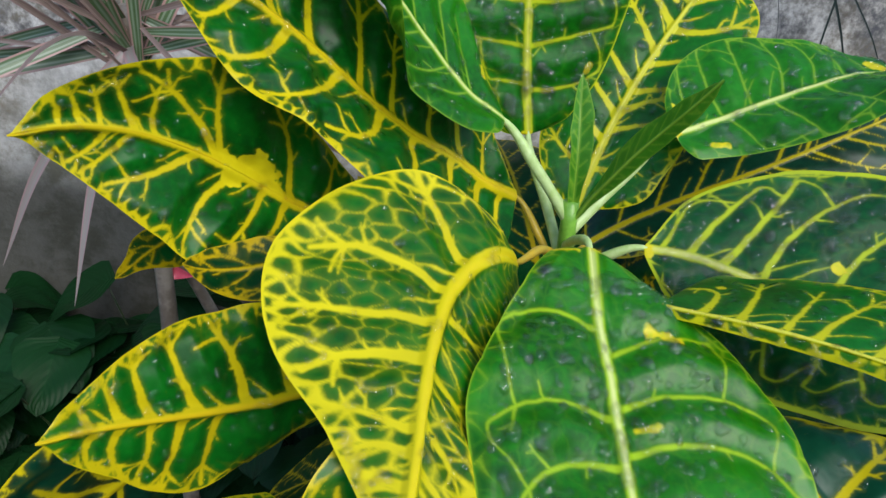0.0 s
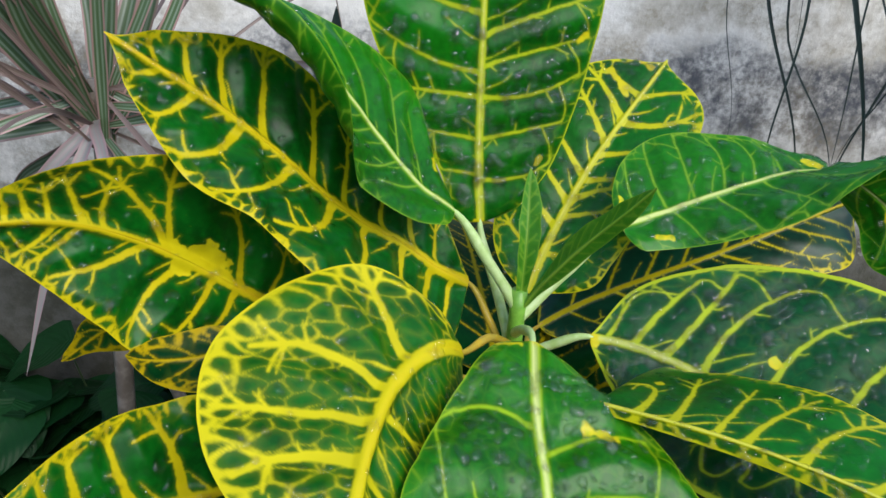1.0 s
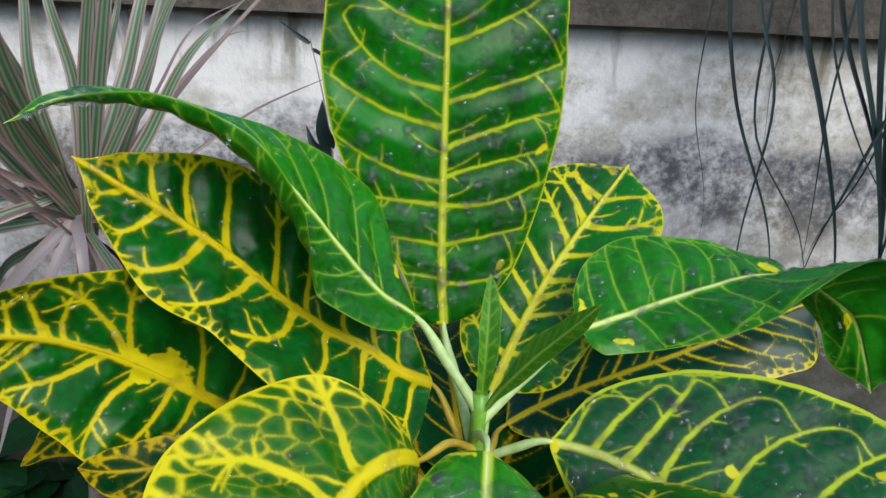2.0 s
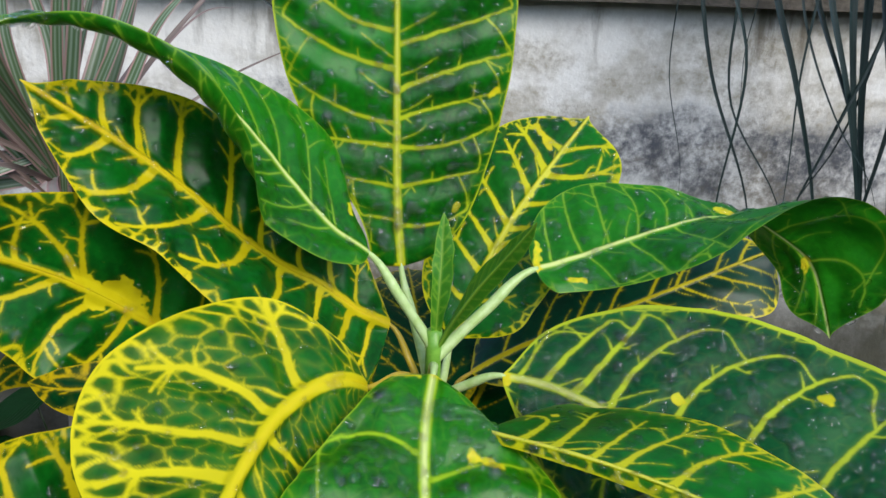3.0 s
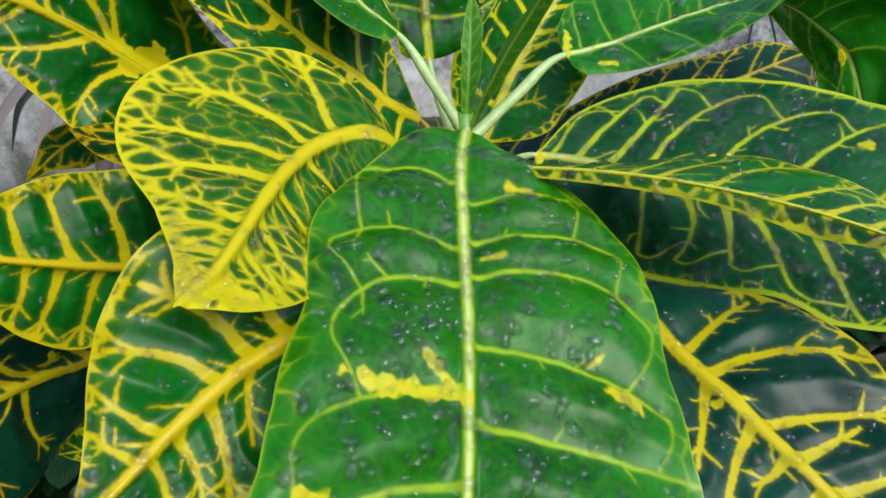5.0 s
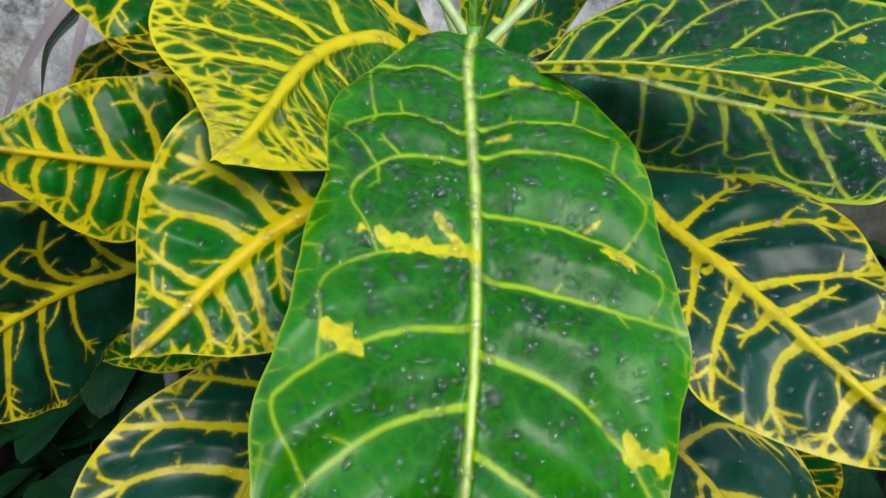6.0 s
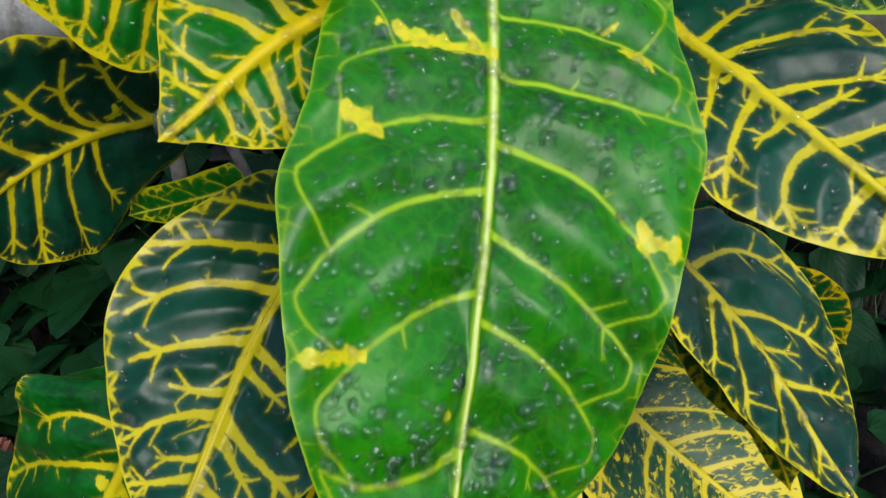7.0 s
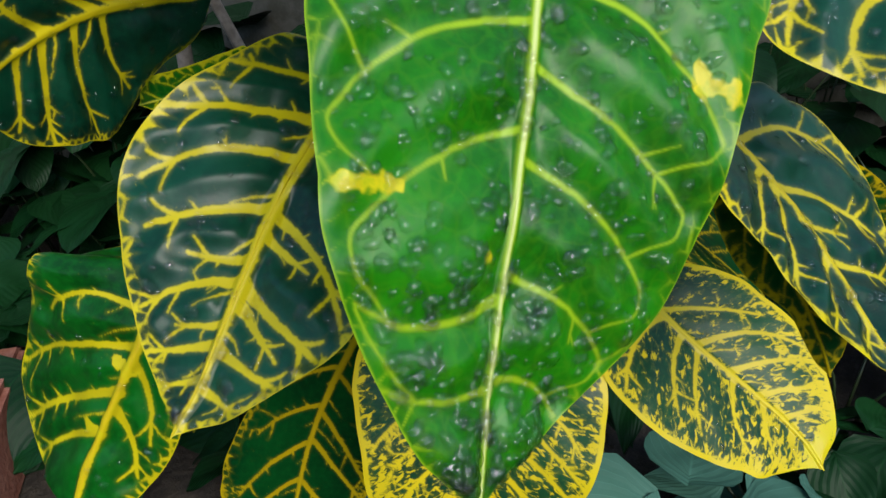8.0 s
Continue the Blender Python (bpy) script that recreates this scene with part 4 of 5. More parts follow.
leaf('L', (0.50, -0.67, 0.55), [
    (0.0334, 0.1626, 0.4690, 8.2, 1, 8.2, -0),
    (0.0266, 0.1575, 0.4679, 14.2, 1, 40.0, -0),
    (0.0189, 0.1510, 0.4660, 23.0, 1, 45.4, -0),
    (0.0105, 0.1430, 0.4632, 27.1, 1, 43.2, -0),
    (0.0029, 0.1346, 0.4595, 29.2, 1, 37.1, 0),
    (-0.0038, 0.1262, 0.4554, 28.4, 0, 28.4, 1),
    (-0.0105, 0.1172, 0.4509, 18.7, -0, 16.9, 1),
    (-0.0162, 0.1094, 0.4473, 6.1, -1, 7.5, 1),
    (-0.0211, 0.1031, 0.4448, 1.4, -1, 1.4, 1),
], leaf_dark, quilt=4.6, left=5, right=5, slant=60, spread=1.68, rib=3.01, grid=(212, 148), label='pointed dark leaf with a thick golden midrib',
    veins=[(0.296, 0.371, -0.6, 0.421, -0.85), (0.428, 0.503, -0.45, 0.604, -0.875), (0.654, 0.692, -0.55, 0.698, -0.875), (0.767, 0.786, -0.5, 0.792, -0.8), (0.151, 0.189, -0.625, 0.189, -0.925), (0.314, 0.409, 0.375, 0.478, 0.625), (0.491, 0.572, 0.5, 0.667, 0.925), (0.635, 0.667, 0.45, 0.73, 0.875), (0.736, 0.761, 0.45, 0.799, 0.8)])
leaf('S', (-0.12, -0.51, 0.85), [
    (0.1315, 0.2221, 0.4514, 16.2, -13, 8.2, 14),
    (0.1381, 0.2083, 0.4486, 26.6, -10, 12.8, 13),
    (0.1468, 0.1924, 0.4445, 40.3, -7, 19.4, 12),
    (0.1576, 0.1746, 0.4384, 46.8, -3, 30.2, 9),
    (0.1689, 0.1577, 0.4309, 47.6, 1, 37.7, 5),
    (0.1803, 0.1424, 0.4224, 39.1, 5, 40.7, 0),
    (0.1928, 0.1276, 0.4126, 28.9, 9, 29.7, -5),
    (0.2045, 0.1159, 0.4039, 17.4, 12, 17.0, -11),
    (0.2151, 0.1071, 0.3969, 1.4, 15, 1.4, -16),
], leaf_navy, quilt=4.6, left=6, right=6, slant=55, spread=1.82, rib=3.16, grid=(275, 172), label='dark green leaf with broad golden veins',
    veins=[(0.346, 0.421, 0.675, 0.541, 1.0), (0.497, 0.579, 0.525, 0.66, 1.0), (0.585, 0.604, 0.3, 0.616, 0.575), (0.673, 0.711, 0.425, 0.748, 0.9), (0.799, 0.824, 0.425, 0.849, 0.85), (0.277, 0.252, 0.475, 0.245, 0.875), (0.484, 0.541, -0.5, 0.635, -0.925), (0.66, 0.704, -0.625, 0.761, -0.875), (0.799, 0.824, -0.775, 0.836, -0.975), (0.572, 0.579, -0.275, 0.572, -0.375), (0.862, 0.887, -0.575, 0.906, -0.85), (0.358, 0.453, -0.525, 0.491, -0.7)],
    spots=[(0.409, -0.125, 0.409, -0.125, 2, 2)])
leaf('M', (0.13, -0.54, 0.83), [
    (0.0087, 0.1926, 0.3807, 8.2, -16, 25.5, 27),
    (0.0031, 0.1787, 0.3751, 19.8, -13, 35.0, 26),
    (-0.0043, 0.1626, 0.3681, 29.2, -8, 43.2, 23),
    (-0.0128, 0.1441, 0.3590, 37.5, -0, 52.5, 17),
    (-0.0204, 0.1259, 0.3488, 44.1, 8, 54.0, 10),
    (-0.0265, 0.1084, 0.3381, 47.5, 16, 45.1, 1),
    (-0.0324, 0.0903, 0.3263, 41.2, 22, 33.3, -9),
    (-0.0380, 0.0752, 0.3161, 20.5, 25, 18.5, -17),
    (-0.0441, 0.0629, 0.3078, 1.4, 26, 1.4, -23),
], leaf_navy, quilt=4.6, left=7, right=7, slant=62, spread=1.82, rib=3.31, grid=(300, 172), label='dark blue-green leaf with broad golden veins',
    veins=[(0.201, 0.321, -0.775, 0.365, -0.975), (0.327, 0.384, -0.475, 0.503, -0.875), (0.459, 0.522, -0.4, 0.591, -0.8), (0.591, 0.61, -0.275, 0.616, -0.475), (0.648, 0.686, -0.45, 0.755, -0.9), (0.742, 0.761, -0.225, 0.774, -0.525), (0.792, 0.824, -0.525, 0.849, -1.0), (0.862, 0.893, -0.5, 0.918, -1.0), (0.082, 0.189, -0.875, 0.214, -1.0), (0.472, 0.566, 0.525, 0.704, 0.875), (0.654, 0.736, 0.5, 0.78, 0.925), (0.698, 0.761, 0.35, 0.799, 0.6), (0.799, 0.836, 0.525, 0.849, 0.925), (0.887, 0.906, 0.575, 0.918, 0.9), (0.528, 0.579, 0.35, 0.597, 0.475)])
leaf('N', (-0.41, -0.75, 0.52), [
    (-0.0722, 0.1662, 0.3149, 8.2, -6, 59.9, 29),
    (-0.0731, 0.1488, 0.3120, 16.7, -12, 61.0, 23),
    (-0.0775, 0.1348, 0.3041, 23.4, -18, 62.3, 16),
    (-0.0854, 0.1247, 0.2908, 27.4, -22, 63.8, 9),
    (-0.0949, 0.1181, 0.2753, 30.1, -25, 65.3, 2),
    (-0.1042, 0.1127, 0.2596, 31.2, -26, 66.7, -3),
    (-0.1133, 0.1066, 0.2432, 27.4, -27, 64.2, -6),
    (-0.1200, 0.1001, 0.2292, 19.5, -29, 39.9, -7),
    (-0.1246, 0.0938, 0.2172, 1.4, -32, 1.4, -6),
], leaf_dark, quilt=4.6, left=6, right=6, slant=62, spread=1.68, rib=2.88, grid=(180, 110), label='dark green leaf with golden veins',
    veins=[(0.371, 0.497, -0.45, 0.736, -0.975), (0.528, 0.704, -0.425, 0.855, -1.0), (0.686, 0.818, -0.4, 0.912, -1.0), (0.277, 0.302, -0.525, 0.465, -0.775), (0.164, 0.019, -0.575, 0.013, -0.8), (0.409, 0.522, 0.45, 0.648, 0.675), (0.579, 0.692, 0.5, 0.786, 0.775), (0.264, 0.346, 0.7, 0.465, 0.925)],
    spots=[(0.453, -0.125, 0.453, 0.0, 2, 3), (0.698, -0.125, 0.686, -0.025, 2, 2.5)])
leaf('P', (-0.02, -0.81, 0.59), [
    (0.0548, 0.2034, 0.2676, 8.2, -6, 8.2, -4),
    (0.0552, 0.1951, 0.2549, 35.8, -4, 41.8, -1),
    (0.0555, 0.1843, 0.2401, 51.6, -2, 60.4, 1),
    (0.0557, 0.1709, 0.2231, 60.1, 1, 66.2, 2),
    (0.0557, 0.1577, 0.2061, 60.1, 2, 65.0, 2),
    (0.0557, 0.1463, 0.1891, 56.2, 3, 62.6, 3),
    (0.0555, 0.1369, 0.1702, 46.9, 3, 58.0, 3),
    (0.0554, 0.1320, 0.1525, 33.6, 3, 44.2, 3),
    (0.0553, 0.1308, 0.1363, 1.4, 2, 1.4, 4),
], leaf_tip, left=7, right=7, slant=60, spread=1.68, rib=2.50, grid=(160, 110), label='low leaf heavily netted with yellow')
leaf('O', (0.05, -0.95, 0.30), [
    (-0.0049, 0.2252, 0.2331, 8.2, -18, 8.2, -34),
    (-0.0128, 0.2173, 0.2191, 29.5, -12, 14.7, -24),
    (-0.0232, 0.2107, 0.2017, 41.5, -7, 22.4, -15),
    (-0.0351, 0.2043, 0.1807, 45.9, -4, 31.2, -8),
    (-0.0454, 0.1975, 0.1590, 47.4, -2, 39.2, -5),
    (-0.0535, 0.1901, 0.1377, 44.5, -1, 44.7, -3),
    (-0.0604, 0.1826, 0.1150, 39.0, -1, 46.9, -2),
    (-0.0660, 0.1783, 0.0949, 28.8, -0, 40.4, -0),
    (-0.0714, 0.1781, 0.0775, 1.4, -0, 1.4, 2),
], leaf_inner_shade, left=6, right=6, slant=60, spread=1.54, rib=2.00, grid=(130, 80), label='dark shaded leaf with dull golden veins')
leaf('Q', (0.24, -0.58, 0.78), [
    (0.1298, 0.2225, 0.2555, 8.2, -1, 8.2, 7),
    (0.1385, 0.2147, 0.2462, 25.0, -0, 36.9, 7),
    (0.1497, 0.2063, 0.2354, 37.8, 2, 51.5, 7),
    (0.1641, 0.1975, 0.2236, 46.6, 4, 53.8, 6),
    (0.1795, 0.1895, 0.2123, 47.5, 5, 50.8, 4),
    (0.1949, 0.1817, 0.2019, 45.7, 7, 45.7, 2),
    (0.2100, 0.1727, 0.1910, 37.2, 8, 37.4, -0),
    (0.2213, 0.1635, 0.1812, 21.2, 8, 28.1, -2),
    (0.2284, 0.1540, 0.1723, 1.4, 7, 1.4, -3),
], leaf_tip, left=7, right=7, slant=50, spread=1.40, rib=2.12, grid=(180, 120), label='leaf netted with yellow and yellow at the tip',
    veins=[(0.208, 0.358, 0.475, 0.528, 0.8), (0.39, 0.528, 0.55, 0.698, 0.875), (0.541, 0.66, 0.525, 0.767, 0.95), (0.667, 0.755, 0.45, 0.83, 1.0), (0.78, 0.83, 0.425, 0.868, 0.925), (0.233, 0.226, -0.55, 0.289, -0.9), (0.327, 0.371, -0.4, 0.453, -0.7), (0.403, 0.465, -0.4, 0.56, -0.775), (0.566, 0.635, -0.4, 0.78, -0.75), (0.692, 0.792, -0.4, 0.899, -0.725), (0.824, 0.912, -0.35, 0.962, -1.0)],
    spots=[(0.931, 0.075, 0.937, 0.65, 4, 5), (0.912, 0.7, 0.893, 0.925, 3, 2), (0.943, -1.0, 0.975, -1.0, 2.5, 3)])
leaf('R', (0.54, -0.32, 0.78), [
    (0.1363, 0.1772, 0.3756, 8.2, 2, 8.2, 4),
    (0.1442, 0.1691, 0.3668, 37.2, 5, 26.5, 5),
    (0.1545, 0.1618, 0.3567, 46.5, 7, 42.9, 6),
    (0.1661, 0.1534, 0.3452, 56.6, 7, 47.5, 7),
    (0.1764, 0.1431, 0.3339, 57.0, 6, 47.2, 8),
    (0.1846, 0.1306, 0.3231, 46.8, 3, 45.2, 8),
    (0.1917, 0.1156, 0.3124, 34.9, 1, 37.1, 9),
    (0.1974, 0.1027, 0.3039, 17.0, -0, 19.3, 9),
    (0.2025, 0.0936, 0.2977, 1.4, -1, 1.4, 9),
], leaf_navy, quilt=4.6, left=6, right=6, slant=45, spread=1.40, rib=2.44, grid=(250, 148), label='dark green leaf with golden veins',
    veins=[(0.22, 0.34, 0.7, 0.447, 0.85), (0.377, 0.503, 0.4, 0.616, 0.825), (0.61, 0.686, 0.425, 0.73, 0.85), (0.503, 0.56, 0.225, 0.591, 0.4), (0.377, 0.535, -0.5, 0.717, -0.925), (0.616, 0.755, -0.475, 0.83, -0.925), (0.314, 0.365, -0.4, 0.491, -0.875), (0.761, 0.843, -0.075, 0.899, -0.5)])
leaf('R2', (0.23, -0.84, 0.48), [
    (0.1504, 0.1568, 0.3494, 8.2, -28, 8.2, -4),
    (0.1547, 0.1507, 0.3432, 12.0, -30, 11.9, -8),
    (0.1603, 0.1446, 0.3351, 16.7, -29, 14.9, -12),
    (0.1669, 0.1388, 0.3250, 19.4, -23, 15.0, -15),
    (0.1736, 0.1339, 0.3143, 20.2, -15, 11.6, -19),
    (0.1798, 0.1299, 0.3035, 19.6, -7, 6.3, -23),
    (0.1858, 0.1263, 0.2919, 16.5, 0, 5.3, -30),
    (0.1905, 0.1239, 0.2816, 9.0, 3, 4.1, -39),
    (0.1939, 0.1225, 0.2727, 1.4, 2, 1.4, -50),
], leaf_inner_shade, left=5, right=5, slant=50, spread=0.7, rib=1.15, grid=(120, 80), label='small leaf tucked behind another')
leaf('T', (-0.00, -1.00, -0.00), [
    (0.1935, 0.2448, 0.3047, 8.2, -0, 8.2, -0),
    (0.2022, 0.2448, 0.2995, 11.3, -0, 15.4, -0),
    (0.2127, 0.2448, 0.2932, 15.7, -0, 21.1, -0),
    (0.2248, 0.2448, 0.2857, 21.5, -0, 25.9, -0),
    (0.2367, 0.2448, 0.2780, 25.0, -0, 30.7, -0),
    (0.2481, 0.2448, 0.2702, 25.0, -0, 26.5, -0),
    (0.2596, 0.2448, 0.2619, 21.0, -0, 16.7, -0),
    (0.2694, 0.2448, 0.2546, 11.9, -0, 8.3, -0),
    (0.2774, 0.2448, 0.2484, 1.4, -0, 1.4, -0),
], leaf_inner_shade, left=5, right=5, slant=55, spread=0.9, rib=1.3, grid=(130, 80), label='small dark leaf with a yellow net')
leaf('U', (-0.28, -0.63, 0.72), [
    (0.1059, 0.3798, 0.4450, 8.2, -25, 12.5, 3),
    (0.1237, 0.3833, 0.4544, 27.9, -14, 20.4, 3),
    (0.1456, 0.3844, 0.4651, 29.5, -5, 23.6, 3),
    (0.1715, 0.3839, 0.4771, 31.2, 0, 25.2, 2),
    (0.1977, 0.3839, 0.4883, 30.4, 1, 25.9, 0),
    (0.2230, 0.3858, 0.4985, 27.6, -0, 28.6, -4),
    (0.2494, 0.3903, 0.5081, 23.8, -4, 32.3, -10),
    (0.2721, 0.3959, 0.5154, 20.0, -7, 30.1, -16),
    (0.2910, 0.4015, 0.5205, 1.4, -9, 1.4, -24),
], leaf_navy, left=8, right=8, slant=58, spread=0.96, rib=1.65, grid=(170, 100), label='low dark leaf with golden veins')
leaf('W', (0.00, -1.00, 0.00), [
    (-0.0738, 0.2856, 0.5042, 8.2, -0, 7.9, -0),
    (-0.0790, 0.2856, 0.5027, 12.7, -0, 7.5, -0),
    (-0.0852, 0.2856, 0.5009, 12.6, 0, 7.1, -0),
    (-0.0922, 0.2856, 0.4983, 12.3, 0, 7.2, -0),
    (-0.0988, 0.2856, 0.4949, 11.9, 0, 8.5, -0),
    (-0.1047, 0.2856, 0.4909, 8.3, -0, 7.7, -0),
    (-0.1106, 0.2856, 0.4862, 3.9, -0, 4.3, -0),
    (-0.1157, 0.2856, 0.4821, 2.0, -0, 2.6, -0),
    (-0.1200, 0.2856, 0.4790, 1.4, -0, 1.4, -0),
], leaf_inner_shade, left=3, right=3, slant=50, spread=0.6, rib=0.8, grid=(60, 40), label='small pointed leaf tip')
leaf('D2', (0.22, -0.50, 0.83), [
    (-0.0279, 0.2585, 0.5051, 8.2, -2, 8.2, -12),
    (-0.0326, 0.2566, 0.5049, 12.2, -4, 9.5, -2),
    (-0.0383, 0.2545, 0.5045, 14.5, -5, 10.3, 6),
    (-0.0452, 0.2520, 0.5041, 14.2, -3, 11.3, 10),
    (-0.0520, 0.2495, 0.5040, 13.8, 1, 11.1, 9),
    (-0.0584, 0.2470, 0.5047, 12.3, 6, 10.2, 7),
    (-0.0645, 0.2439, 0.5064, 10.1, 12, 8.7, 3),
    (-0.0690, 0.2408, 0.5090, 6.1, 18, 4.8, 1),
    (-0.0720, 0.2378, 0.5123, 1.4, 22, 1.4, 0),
], leaf_inner_shade, left=3, right=3, slant=50, spread=0.6, rib=0.92, grid=(60, 40), label='small shaded leaf')
leaf('Y', (-0.17, -0.98, 0.02), [
    (-0.0565, 0.2720, 0.3513, 8.2, 0, 14.8, 4),
    (-0.0645, 0.2732, 0.3489, 15.5, 0, 14.4, 2),
    (-0.0741, 0.2747, 0.3459, 15.9, 1, 14.0, 1),
    (-0.0854, 0.2764, 0.3424, 15.1, 1, 13.5, -0),
    (-0.0967, 0.2783, 0.3390, 14.4, 1, 13.2, -1),
    (-0.1075, 0.2802, 0.3358, 13.1, 1, 13.2, -2),
    (-0.1188, 0.2823, 0.3326, 8.7, 1, 13.2, -3),
    (-0.1285, 0.2841, 0.3299, 4.7, 1, 11.4, -3),
    (-0.1366, 0.2856, 0.3276, 1.4, 1, 1.4, -4),
], leaf_mid, left=4, right=4, slant=55, spread=0.6, rib=0.9, grid=(80, 50), label='small yellowish leaf in shade')


# deep inner leaves that fill the gaps, dim because their material is darkened
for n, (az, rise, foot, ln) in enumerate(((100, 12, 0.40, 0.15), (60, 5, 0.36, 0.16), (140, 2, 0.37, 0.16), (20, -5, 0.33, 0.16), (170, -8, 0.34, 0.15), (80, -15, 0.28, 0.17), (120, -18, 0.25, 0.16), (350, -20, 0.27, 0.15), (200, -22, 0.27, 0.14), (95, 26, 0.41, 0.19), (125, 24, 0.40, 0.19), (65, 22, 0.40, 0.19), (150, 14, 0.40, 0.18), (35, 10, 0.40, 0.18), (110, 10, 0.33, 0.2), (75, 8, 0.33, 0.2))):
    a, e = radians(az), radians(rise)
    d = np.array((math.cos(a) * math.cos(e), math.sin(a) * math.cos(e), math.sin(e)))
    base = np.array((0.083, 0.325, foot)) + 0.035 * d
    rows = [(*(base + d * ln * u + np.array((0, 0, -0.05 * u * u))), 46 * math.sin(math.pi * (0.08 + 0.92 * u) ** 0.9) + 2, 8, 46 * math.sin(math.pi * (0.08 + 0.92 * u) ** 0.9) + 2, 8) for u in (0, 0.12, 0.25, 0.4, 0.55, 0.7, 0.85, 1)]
    leaf(f"inner {n}", (-0.2 * d[0], -0.2 * d[1], 0.97), rows, leaf_inner_shade, left=7, right=7, spread=0.9, rib=1.6, grid=(80, 60), label="shaded inner leaf with dull golden veins")


# ---- stem, stalks, young leaves ----
def in_croton(name, me, label="", under=None):
    ob = part(name, me, under or croton, label)
    ob.matrix_parent_inverse = Matrix.Translation((-0.08, -0.32, 0))
    return ob


STEM = [(0.090, 0.345, -0.02), (0.086, 0.335, 0.20), (0.082, 0.322, 0.40), (0.0805, 0.316, 0.47), (0.081, 0.314, 0.502)]
in_croton("stem", tube("stem", STEM, (0.009, 0.008, 0.0065, 0.0052, 0.0038), stalk_green, 40, 14), "green main stem, woody at the base")


def stalk(key, z, material, r=0.0020, sag=0.0, end=None):
    c = LEAVES[key][5]
    foot = np.array(end) if end else glide(STEM, np.array([np.clip((z + 0.02) / 0.522, 0, 1)]))[0]
    a = c[0]
    mid = (a + foot) / 2 + np.array((0, 0, sag))
    ob = part("petiole", tube("petiole", [foot, mid, a, c[3]], (r * 1.25, r, r * 1.05, r * 0.5), material, 20, 10), LEAVES[key][0])
    return ob


stalk("E", 0.492, stalk_pale, 0.0025, 0.001)
stalk("F", 0.466, stalk_pale, 0.0025, 0.0)
stalk("H", 0.486, stalk_pale, 0.0028, 0.0015)
stalk("I", 0.462, stalk_pale, 0.0023, 0.002)
stalk("A", 0.478, stalk_pale, 0.0022, 0.004)
stalk("G", 0.445, stalk_pale, 0.0022, 0.0)
for key, z in (("B", 0.47), ("C", 0.45), ("D", 0.43), ("J", 0.45), ("K1", 0.38), ("K2", 0.33), ("L", 0.40), ("S", 0.38), ("M", 0.33), ("N", 0.27), ("P", 0.24), ("O", 0.22), ("Q", 0.22), ("R", 0.32), ("R2", 0.30), ("T", 0.28), ("U", 0.44), ("Y", 0.34), ("W", 0.42), ("D2", 0.44)):
    stalk(key, z, stalk_gold, 0.0019 if key not in "WYT" else 0.0012, 0.006)
for n, foot in enumerate((0.40, 0.36, 0.37, 0.33, 0.34, 0.28, 0.25, 0.27, 0.27, 0.41, 0.40, 0.40, 0.40, 0.40, 0.33, 0.33)):
    stalk(f"inner {n}", foot - 0.005, stalk_gold, 0.0018, 0.0)

# two young leaves at the tip of the stem, still folded
leaf("young upright", (-0.25, -0.9, 0.3), [(0.0815, 0.313, 0.495, 1.5, 40, 1.5, 25), (0.0820, 0.315, 0.507, 3.5, 45, 3.5, 25), (0.0828, 0.318, 0.520, 4.5, 45, 6.0, 20), (0.0836, 0.323, 0.533, 4.5, 40, 6.5, 15), (0.0840, 0.328, 0.544, 3.2, 40, 5.0, 15), (0.0845, 0.333, 0.556, 1.0, 40, 1.0, 15)],
     leaf_young, left=8, right=8, slant=62, spread=0.3, rib=0.7, spurs=0.2, wave=5.0, quilt=0.8, grid=(90, 30), label="narrow upright young green leaf")
leaf("young folded", (-0.3, -0.45, 0.85), [(0.083, 0.312, 0.494, 1.5, 10, 1.2, -70), (0.0865, 0.306, 0.505, 2.5, 10, 2.0, -70), (0.0915, 0.296, 0.519, 6.0, 8, 4.0, -75), (0.098, 0.286, 0.534, 9.0, 6, 5.0, -80), (0.105, 0.276, 0.548, 8.5, 4, 5.0, -80), (0.1115, 0.266, 0.561, 5.5, 0, 4.0, -75), (0.117, 0.257, 0.573, 1.0, 0, 1.0, -70)],
     leaf_young, left=11, right=11, slant=66, spread=0.32, rib=0.8, spurs=0.2, wave=3.0, quilt=1.3, grid=(110, 40), label="young green leaf still folded, leaning forward")


